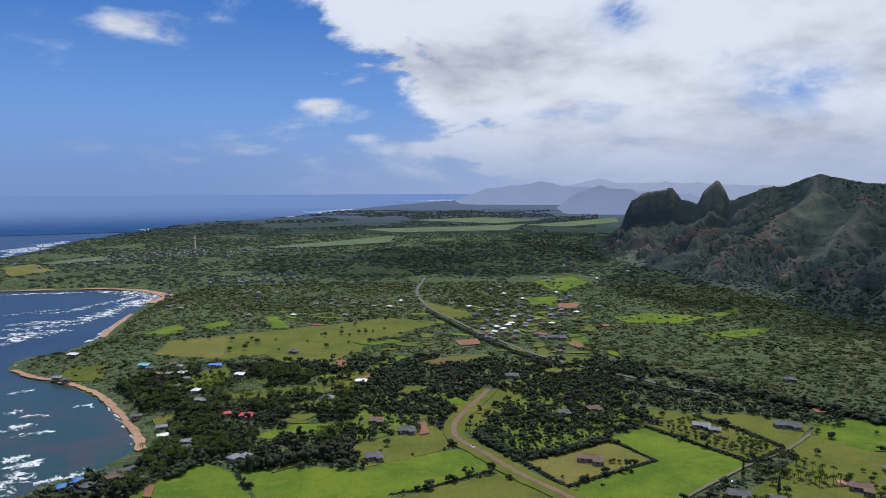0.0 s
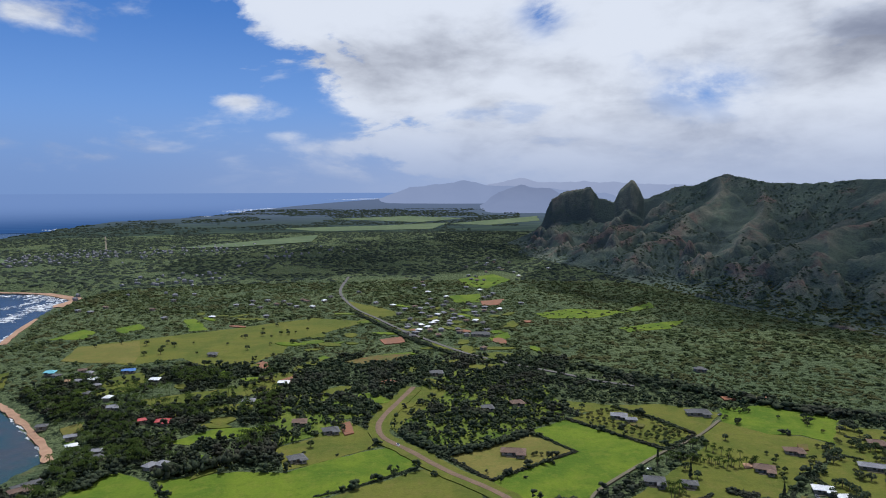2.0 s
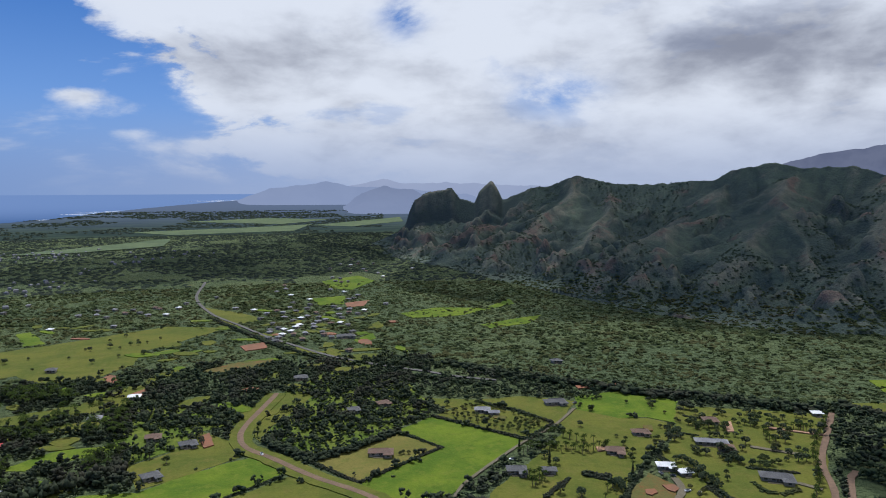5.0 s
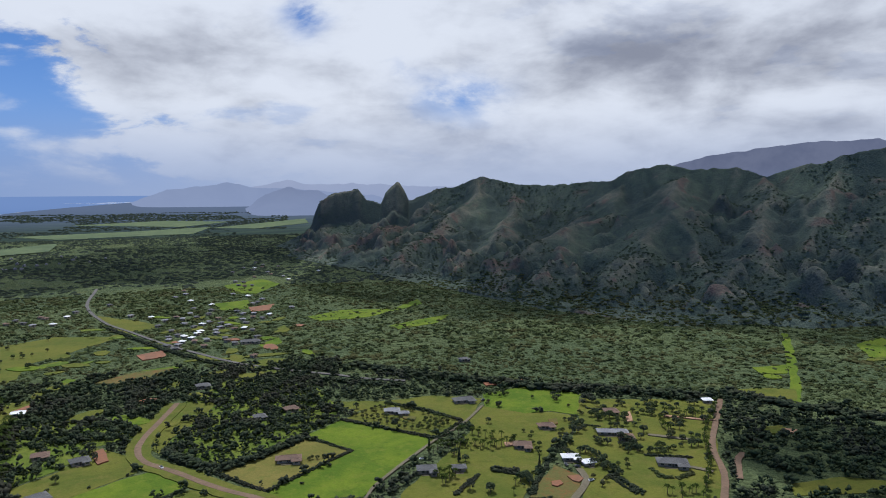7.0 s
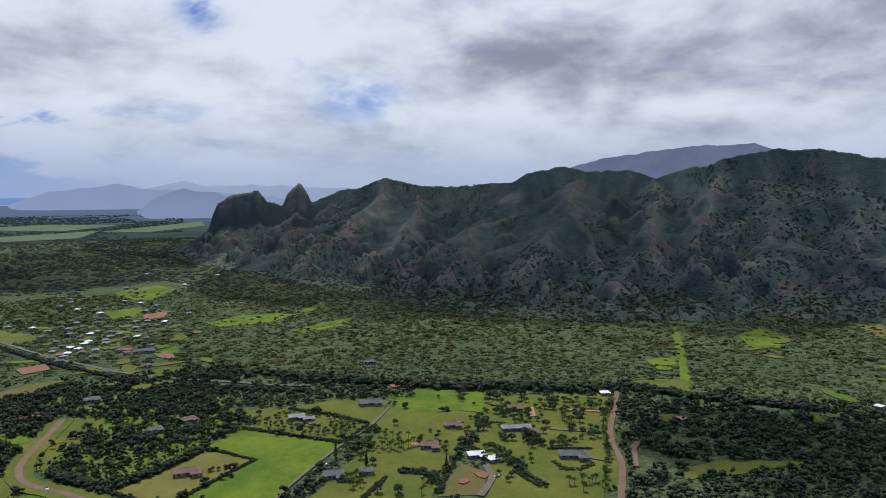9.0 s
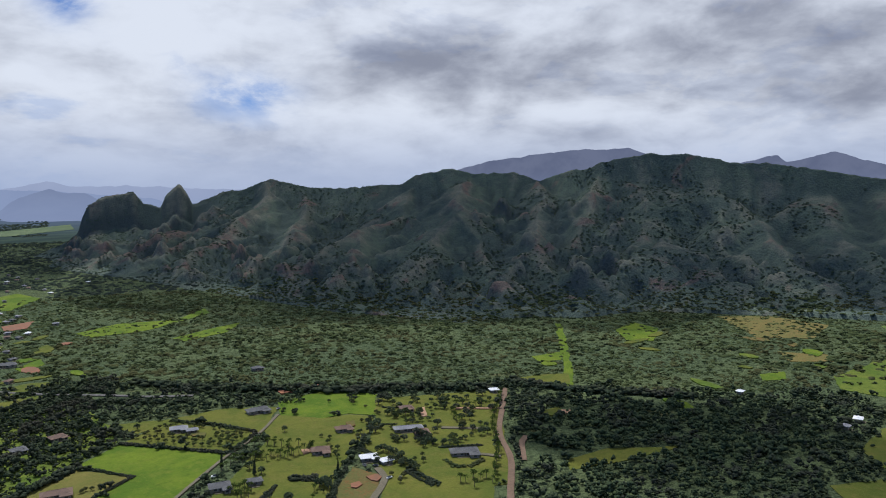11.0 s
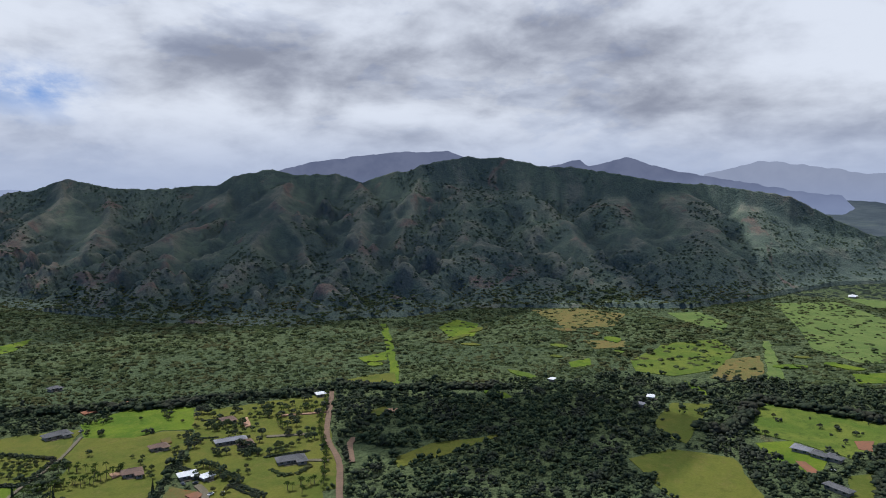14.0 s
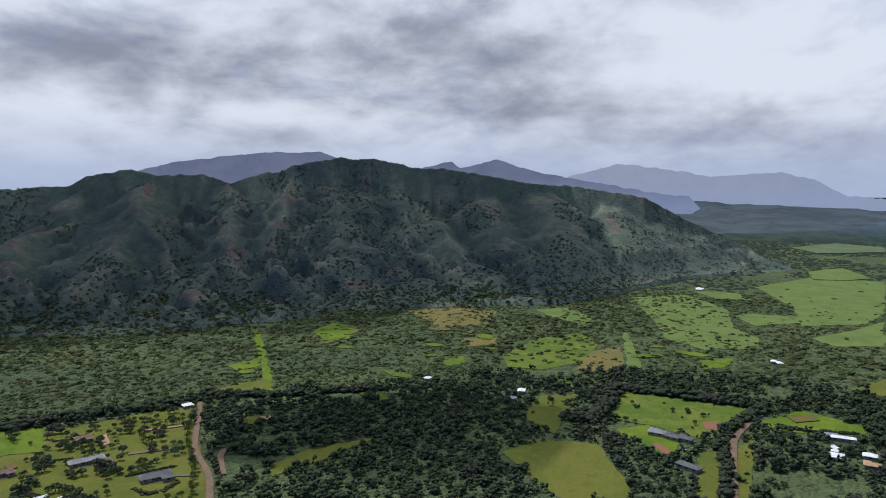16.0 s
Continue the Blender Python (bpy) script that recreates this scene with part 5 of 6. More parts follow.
PALM_HEADS = [palm_head() for _ in range(5)]
x, y = tree_sites(2600, -30, 2, 420, 760, lambda x, y: inside(COASTWOOD, x, y) & (fbm(x * 0.02, y * 0.02, 2, 88) > 0.44))
stand("palm_grove", x, y, rng.uniform(2.6, 4.2, len(x)), PALM_HEADS, M_PALM, "grove of coconut palms round the beach houses", "palms")

# ---------------------------------------------------------------- hedges and single trees
LOW_CROWNS = [clump_crown(9, 0.45, 0.5, 0.55) for _ in range(4)]


def hedge(line, width, height, label, mat=M_DARKTREE):
    p = np.array(line, float)
    xs, ys = [], []
    for (x0, y0), (x1, y1) in zip(p, p[1:]):
        n = max(2, int(math.hypot(x1 - x0, y1 - y0) / (width * 0.42)))
        k = (np.arange(n) + rng.uniform(-0.2, 0.2, n)) / n
        xs.append(x0 + (x1 - x0) * k + rng.normal(0, width * 0.08, n))
        ys.append(y0 + (y1 - y0) * k + rng.normal(0, width * 0.08, n))
    x, y = np.concatenate(xs), np.concatenate(ys)
    ob = stand("hedge", x, y, rng.uniform(0.42, 0.62, len(x)) * width, LOW_CROWNS, mat, label, "hedge", height / width)
    ob["kind"] = "thing"
    return ob


CLIPPED = "dark green clipped boundary hedge"
for line in ([(66, 469), (134, 502)], [(66, 467), (89, 425), (159, 465), (140, 503)]):
    hedge(line, 3.0, 2.6, CLIPPED)
hedge([(40, 521), (48, 497), (66, 472), (100, 484), (139, 508)], 8.0, 7.0, "tall dark hedge of trees along a road")
hedge([(175, 532), (191, 509), (224, 459), (260, 484)], 4.0, 3.4, "green hedge round an orchard")
hedge([(224, 558), (246, 524), (261, 486)], 4.0, 3.4, "green hedge round an orchard")
hedge([(299, 348), (298, 330), (296, 314)], 5.0, 3.5, "rounded green hedge in a lawn")
hedge([(299, 408), (265, 375), (233, 346)], 2.6, 2.2, CLIPPED)
hedge([(300, 407), (298, 385)], 2.6, 2.2, CLIPPED)
hedge([(234, 389), (247, 377)], 6.0, 4.5, "block shaped dark green hedge")
hedge([(342, 362), (368, 343)], 3.0, 2.6, CLIPPED)
hedge([(328, 341), (325, 329), (333, 322), (348, 324)], 4.0, 2.8, "curved reddish green hedge below a house", M_BUSH)
hedge([(243, 690), (299, 614), (339, 571), (375, 527), (421, 500), (458, 463), (490, 438)], 14.0, 9.0, "long belt of trees along the highway")
hedge([(513, 440), (532, 381), (564, 338), (592, 291)], 14.0, 9.0, "long belt of trees along the highway")
hedge([(9, 1039), (36, 955), (68, 863), (97, 800), (124, 743)], 7.0, 5.0, "dark tree belt along the highway")
hedge([(170, 688), (205, 650), (232, 620), (260, 599)], 7.0, 5.0, "dark tree belt along the highway")
hedge([(-124, 457), (-92, 468), (-54, 493)], 9.0, 15.0, "row of tall dark pines")
hedge([(-170, 449), (-159, 472), (-156, 492)], 10.0, 8.0, "belt of grey green trees beside a pasture")
hedge([(-23, 417), (-2, 425), (44, 452)], 2.2, 1.6, CLIPPED)
hedge([(577, -11), (629, -32), (666, -49)], 12.0, 10.0, "belt of dark trees along a track")
hedge([(538, -11), (485, -12), (452, -11)], 8.0, 8.0, "belt of dark trees along a track")
hedge([(674, 86), (668, 29), (660, -33)], 14.0, 11.0, "belt of dark trees above a meadow")
hedge([(569, 114), (563, 99), (575, 87), (655, 84)], 14.0, 13.0, "belt of dark tall trees between lawns")
hedge([(610, -52), (605, -76), (612, -108)], 5.0, 4.0, "green hedge along a lawn")


def bm_from(v, f):
    bm = bmesh.new()
    vs = [bm.verts.new(p) for p in v]
    for q in f:
        bm.faces.new([vs[i] for i in q])
    return bm


def trunk_bm(height, r0, r1, lean=0.0, limbs=()):
    bm = bmesh.new()

    def tube(p, q, a, b):
        d = (q - p).normalized()
        u = d.orthogonal().normalized()
        w2 = d.cross(u)
        ra = [bm.verts.new(p + (u * math.cos(k * math.pi / 3) + w2 * math.sin(k * math.pi / 3)) * a) for k in range(6)]
        rb = [bm.verts.new(q + (u * math.cos(k * math.pi / 3) + w2 * math.sin(k * math.pi / 3)) * b) for k in range(6)]
        for k in range(6):
            bm.faces.new((ra[k], ra[(k + 1) % 6], rb[(k + 1) % 6], rb[k]))
        bm.faces.new(rb)
    top = Vector((lean, 0, height))
    tube(Vector((0, 0, -0.5)), top, r0, r1)
    for a, h, l in limbs:
        p = top * h
        tube(p, p + Vector((math.cos(a) * l, math.sin(a) * l, l * 0.8)), r1, r1 * 0.5)
    return bm


def frond_crown(count, length):
    """Palm fronds: folded strips that arch out and droop."""
    bm = bmesh.new()
    for i in range(count):
        a = 2 * math.pi * i / count + rng.uniform(-0.2, 0.2)
        up = rng.uniform(-0.1, 0.9)
        prev = None
        for k in range(5):
            s = k / 4
            rr = length * (s * 0.95)
            z = length * (up * s - 1.0 * s * s * (0.6 + 0.3 * up))
            wdt = length * 0.16 * (1 - abs(s - 0.4) * 1.2)
            c = Vector((math.cos(a) * rr, math.sin(a) * rr, z))
            side = Vector((-math.sin(a), math.cos(a), 0)) * wdt
            row = (bm.verts.new(c - side - Vector((0, 0, wdt * 0.5))), bm.verts.new(c), bm.verts.new(c + side - Vector((0, 0, wdt * 0.5))))
            if prev:
                bm.faces.new((prev[0], prev[1], row[1], row[0]))
                bm.faces.new((prev[1], prev[2], row[2], row[1]))
            prev = row
    return bm


def make_tree(kind, label, category="tree"):
    ob = tagged(new(kind), label, category, "trees in the lawns")
    if kind == "palm_tree":
        part("trunk", trunk_bm(7.5, 0.28, 0.18, 0.6), M_TRUNK, ob)
        cr = part("crown", frond_crown(16, 3.4), M_PALM, ob)
        cr.location = (0.6, 0, 7.4)
    elif kind == "pine_tree":
        part("trunk", trunk_bm(15.0, 0.4, 0.05), M_TRUNK, ob)
        vs, fs = [], []
        for i in range(60):
            h = i / 60
            a = i * 2.4
            rad = 2.0 * (1 - h) + 0.15
            c = np.array([math.cos(a) * rad * 0.6, math.sin(a) * rad * 0.6, 1.5 + h * 14.5])
            vs.append(OCTA_V * np.array([rad * 0.55, rad * 0.55, 0.7]) + rng.normal(0, 0.15, (6, 3)) + c)
            fs.append(OCTA_F + 6 * i)
        part("crown", bm_from(np.concatenate(vs), np.concatenate(fs).tolist()), M_DARKTREE, ob)
    else:
        part("trunk", trunk_bm(3.2, 0.35, 0.2, 0.2, [(0.5, 0.8, 1.6), (2.6, 0.7, 1.5), (4.6, 0.9, 1.4)]), M_TRUNK, ob)
        v, f = clump_crown(48, 0.7, 0.26, 1.1)
        part("crown", bm_from(v * 3.2, f.tolist()), M_TREE if kind == "round_tree" else M_BUSH, ob)
    return ob


PROTO = {
    "palm_tree": make_tree("palm_tree", "coconut palm with a slim leaning trunk in a lawn"),
    "pine_tree": make_tree("pine_tree", "slender dark green columnar pine"),
    "round_tree": make_tree("round_tree", "round dark green shade tree in grass"),
    "shrub_tree": make_tree("shrub_tree", "small light green garden tree in grass"),
}
USED = set()


def plant(kind, x, y, scale=1.0):
    m = pose(x, y, float(land_z(x, y)) + 0.2, 0, 0, rng.uniform(0, 360))
    if kind not in USED:
        USED.add(kind)
        ob = PROTO[kind]
        ob.matrix_world = m
    else:
        ob = copy_thing(PROTO[kind], m)
    ob.scale = (scale * 0.72, scale * 0.72, scale * 0.72 * rng.uniform(0.9, 1.15))
    return ob


def row(kind, a, b, n, jitter=1.0, scale=1.0):
    for k in range(n):
        s = (k + 0.5) / n
        plant(kind, a[0] + (b[0] - a[0]) * s + rng.normal(0, jitter), a[1] + (b[1] - a[1]) * s + rng.normal(0, jitter), scale * rng.uniform(0.8, 1.15))


def group(kind, pts, scale=1.0):
    for x, y in pts:
        plant(kind, x, y, scale * rng.uniform(0.85, 1.15))


group("pine_tree", [(208, 437), (259, 373), (219, 412)])
group("round_tree", [(242, 367), (242, 359), (342, 444), (338, 435), (336, 440), (336, 429), (336, 424), (329, 534), (365, 506), (363, 497), (306, 503), (277, 471), (223, 410), (214, 361), (361, 414), (349, 387), (349, 381), (361, 388), (368, 436), (378, 427), (171, 534), (108, 488), (105, 485), (399, 375), (408, 400), (398, 395), (181, 544), (195, 556)], 1.15)
row("palm_tree", ([(477, 422), (400, 364)])[0], ([(477, 422), (400, 364)])[1], 16, 0.8)
row("palm_tree", ([(400, 364), (370, 330)])[0], ([(400, 364), (370, 330)])[1], 9, 0.8)
row("palm_tree", ([(370, 330), (322, 291)])[0], ([(370, 330), (322, 291)])[1], 14, 0.8)
row("palm_tree", ([(217, 446), (273, 419)])[0], ([(217, 446), (273, 419)])[1], 16, 2.0)
row("palm_tree", ([(243, 465), (270, 437)])[0], ([(243, 465), (270, 437)])[1], 7, 2.5)
row("palm_tree", ([(419, 423), (446, 398)])[0], ([(419, 423), (446, 398)])[1], 12, 1.5)
row("palm_tree", ([(400, 410), (388, 386)])[0], ([(400, 410), (388, 386)])[1], 5, 1.5)
row("palm_tree", ([(305, 306), (332, 302)])[0], ([(305, 306), (332, 302)])[1], 8, 2.5)
row("round_tree", ([(296, 374), (303, 353)])[0], ([(296, 374), (303, 353)])[1], 9, 2.5)
row("shrub_tree", ([(362, 373), (358, 356)])[0], ([(362, 373), (358, 356)])[1], 8, 3.0)
row("round_tree", ([(334, 383), (350, 361)])[0], ([(334, 383), (350, 361)])[1], 9, 2.0)
row("shrub_tree", ([(398, 436), (410, 420)])[0], ([(398, 436), (410, 420)])[1], 6, 3.0)
row("shrub_tree", ([(125, 461), (141, 462)])[0], ([(125, 461), (141, 462)])[1], 7, 1.5, 0.6)
row("palm_tree", ([(192, 397), (207, 393)])[0], ([(192, 397), (207, 393)])[1], 6, 3.0)
group("shrub_tree", [(320, 554), (327, 551), (329, 542), (336, 540), (294, 434), (360, 476), (328, 429), (316, 428), (284, 348), (288, 340), (281, 335)], 0.8)
# fuller planting round the estate houses
group("round_tree", [(336, 441), (332, 431), (327, 420), (340, 433), (324, 423), (307, 373), (304, 364), (309, 367), (304, 358), (308, 380), (307, 385), (303, 386), (302, 347), (301, 342), (303, 351), (337, 378), (334, 371), (344, 378), (342, 370), (391, 485), (383, 481), (386, 475), (373, 474), (245, 368), (244, 363), (239, 365), (221, 423), (204, 369), (213, 359), (374, 509), (392, 515), (274, 569)], 1.25)
group("shrub_tree", [(364, 427), (363, 420), (372, 427), (363, 411), (285, 411), (278, 404), (283, 416), (276, 398), (273, 428), (270, 426), (335, 448), (318, 427), (311, 421), (307, 409), (308, 404), (322, 527), (327, 529), (331, 529), (318, 537), (321, 534), (305, 503), (308, 505), (346, 511), (360, 497), (358, 491), (304, 517), (300, 513), (305, 543), (310, 543), (361, 435), (368, 442), (357, 457), (357, 453), (321, 358), (315, 350), (312, 356), (291, 441), (287, 426), (326, 396), (330, 403)], 0.8)
group("palm_tree", [(198, 394), (197, 388), (200, 389), (199, 383), (194, 383), (193, 385), (250, 462), (253, 455), (256, 450), (259, 445), (264, 442), (230, 435), (236, 434), (237, 428), (243, 431), (244, 426), (248, 428), (215, 438), (217, 434), (222, 434), (210, 434), (206, 433), (249, 424), (250, 421), (255, 422), (233, 362), (225, 351), (241, 446), (241, 465)], 0.95)
hedge([(274, 383), (295, 403)], 2.2, 1.8, CLIPPED)
hedge([(236, 346), (247, 359), (255, 365)], 3.5, 3.0, CLIPPED)
hedge([(297, 402), (295, 381)], 2.4, 2.0, CLIPPED)
hedge([(193, 367), (205, 376), (220, 386)], 3.5, 3.0, CLIPPED)
hedge([(295, 346), (294, 332), (293, 316)], 2.6, 2.2, CLIPPED)
hedge([(343, 432), (352, 423)], 2.8, 2.2, CLIPPED)
hedge([(232, 388), (244, 374)], 4.0, 3.4, CLIPPED)
hedge([(371, 466), (384, 453)], 3.0, 2.2, CLIPPED)
# orchard rows
(ax, ay), (bx, by), (cx, cy), (ex, ey) = [(183, 536), (221, 557), (258, 490), (227, 467)]
for i in range(7):
    for j in range(13):
        u, q = (i + 0.5) / 7, (j + 0.5) / 13
        px = (ax * (1 - u) + bx * u) * (1 - q) + (ex * (1 - u) + cx * u) * q
        py = (ay * (1 - u) + by * u) * (1 - q) + (ey * (1 - u) + cy * u) * q
        if 3 <= i <= 5 and 2 <= j <= 8:
            continue
        plant("shrub_tree", px + rng.normal(0, 1), py + rng.normal(0, 1), rng.uniform(0.55, 0.85))
# scattered trees in the olive meadows
for poly, n in (([(-322, 865), (-234, 909), (-152, 951), (-53, 1010), (25, 976), (-40, 894), (-76, 801), (-109, 754), (-156, 744)], 34), ([(-55, 502), (-45, 460), (-14, 475), (19, 495), (-7, 559)], 7), ([(671, 87), (653, -30), (559, 7), (580, 74)], 8), ([(384, 491), (485, 430), (380, 343), (323, 389)], 30), ([(388, 487), (475, 426), (395, 357), (366, 370), (353, 435)], 34)):
    xs, ys = [q[0] for q in poly], [q[1] for q in poly]
    done = 0
    while done < n:
        px, py = rng.uniform(min(xs), max(xs)), rng.uniform(min(ys), max(ys))
        if inside(poly, np.array([px]), np.array([py]))[0]:
            plant("round_tree" if rng.uniform() < 0.7 else "shrub_tree", px, py, rng.uniform(0.7, 1.5))
            done += 1

# ---------------------------------------------------------------- houses


def box(bm, x0, x1, y0, y1, z0, z1):
    v = [bm.verts.new(p) for p in ((x0, y0, z0), (x1, y0, z0), (x1, y1, z0), (x0, y1, z0), (x0, y0, z1), (x1, y0, z1), (x1, y1, z1), (x0, y1, z1))]
    for f in ((3, 2, 1, 0), (4, 5, 6, 7), (0, 1, 5, 4), (1, 2, 6, 5), (2, 3, 7, 6), (3, 0, 4, 7)):
        bm.faces.new([v[i] for i in f])


def hip_roof(bm, x0, x1, y0, y1, z, rise, over=0.8, hip=0.5, thick=0.25):
    x0, x1, y0, y1 = x0 - over, x1 + over, y0 - over, y1 + over
    cy, run = (y0 + y1) / 2, (y1 - y0) / 2 * hip
    pts = [(x0, y0, z), (x1, y0, z), (x1, y1, z), (x0, y1, z), (x0 + run, cy, z + rise), (x1 - run, cy, z + rise)]
    up = [bm.verts.new((p[0], p[1], p[2] + thick)) for p in pts]
    lo = [bm.verts.new(p) for p in pts[:4]]
    for f in ((0, 1, 5, 4), (2, 3, 4, 5), (1, 2, 5), (3, 0, 4)):
        bm.faces.new([up[i] for i in f])
    for i in range(4):
        bm.faces.new((lo[i], lo[(i + 1) % 4], up[(i + 1) % 4], up[i]))
    bm.faces.new(lo[::-1])


def make_house(label, roof, wide, deep, wings=(), hip=0.8, wall_h=2.5, category="house"):
    """A low house: walled blocks, hipped roofs with eaves, windows and a door."""
    ob = tagged(new("house"), label, category)
    blocks = [(-wide / 2, wide / 2, -deep / 2, deep / 2)] + list(wings)
    for i, (x0, x1, y0, y1) in enumerate(blocks):
        bm = bmesh.new()
        box(bm, x0, x1, y0, y1, -1.0, wall_h + 0.004 * i)
        part("wall", bm, M_WALL, ob)
        bm = bmesh.new()
        hip_roof(bm, x0, x1, y0, y1, wall_h + 0.02 * i, min(y1 - y0, x1 - x0) * 0.26, 1.2, hip)
        top = part("roof", bm, M_ROOFS[roof], ob)
        ly, lx = y1 - y0 + 2.4, x1 - x0 + 2.4
        run = ly / 2 * hip
        if lx > 2 * run + 0.6:
            bm = bmesh.new()
            zr = wall_h + 0.02 * i + min(y1 - y0, x1 - x0) * 0.26 + 0.25
            box(bm, x0 - 1.2 + run, x1 + 1.2 - run, (y0 + y1) / 2 - 0.18, (y0 + y1) / 2 + 0.18, zr - 0.06, zr + 0.1)
            part("ridge_cap", bm, M_ROOFS[roof], top)
        n = max(1, int((x1 - x0) / 4.5))
        for side in (-1, 1):
            for k in range(n):
                cx = x0 + (x1 - x0) * (k + 0.5) / n
                bm = bmesh.new()
                yy = y0 if side < 0 else y1
                box(bm, cx - 1.0, cx + 1.0, min(yy, yy + side * 0.08), max(yy, yy + side * 0.08), 0.9, 2.4)
                part("window", bm, M_GLASS, ob)
    bm = bmesh.new()
    box(bm, -0.5, 0.5, -deep / 2 - 0.1, -deep / 2, 0, 2.1)
    part("door", bm, M_TRUNK, ob)
    bm = bmesh.new()
    box(bm, -wide * 0.32, wide * 0.32, -deep / 2 - 3.2, -deep / 2 - 0.02, -0.5, 0.18)
    part("terrace", bm, M_DRIVE, ob, "pale paved terrace")
    return ob


def settle_house(ob, x, y, turn):
    ob.matrix_world = pose(x, y, float(land_z(x, y)) + 0.35, 0, 0, turn)
    return ob


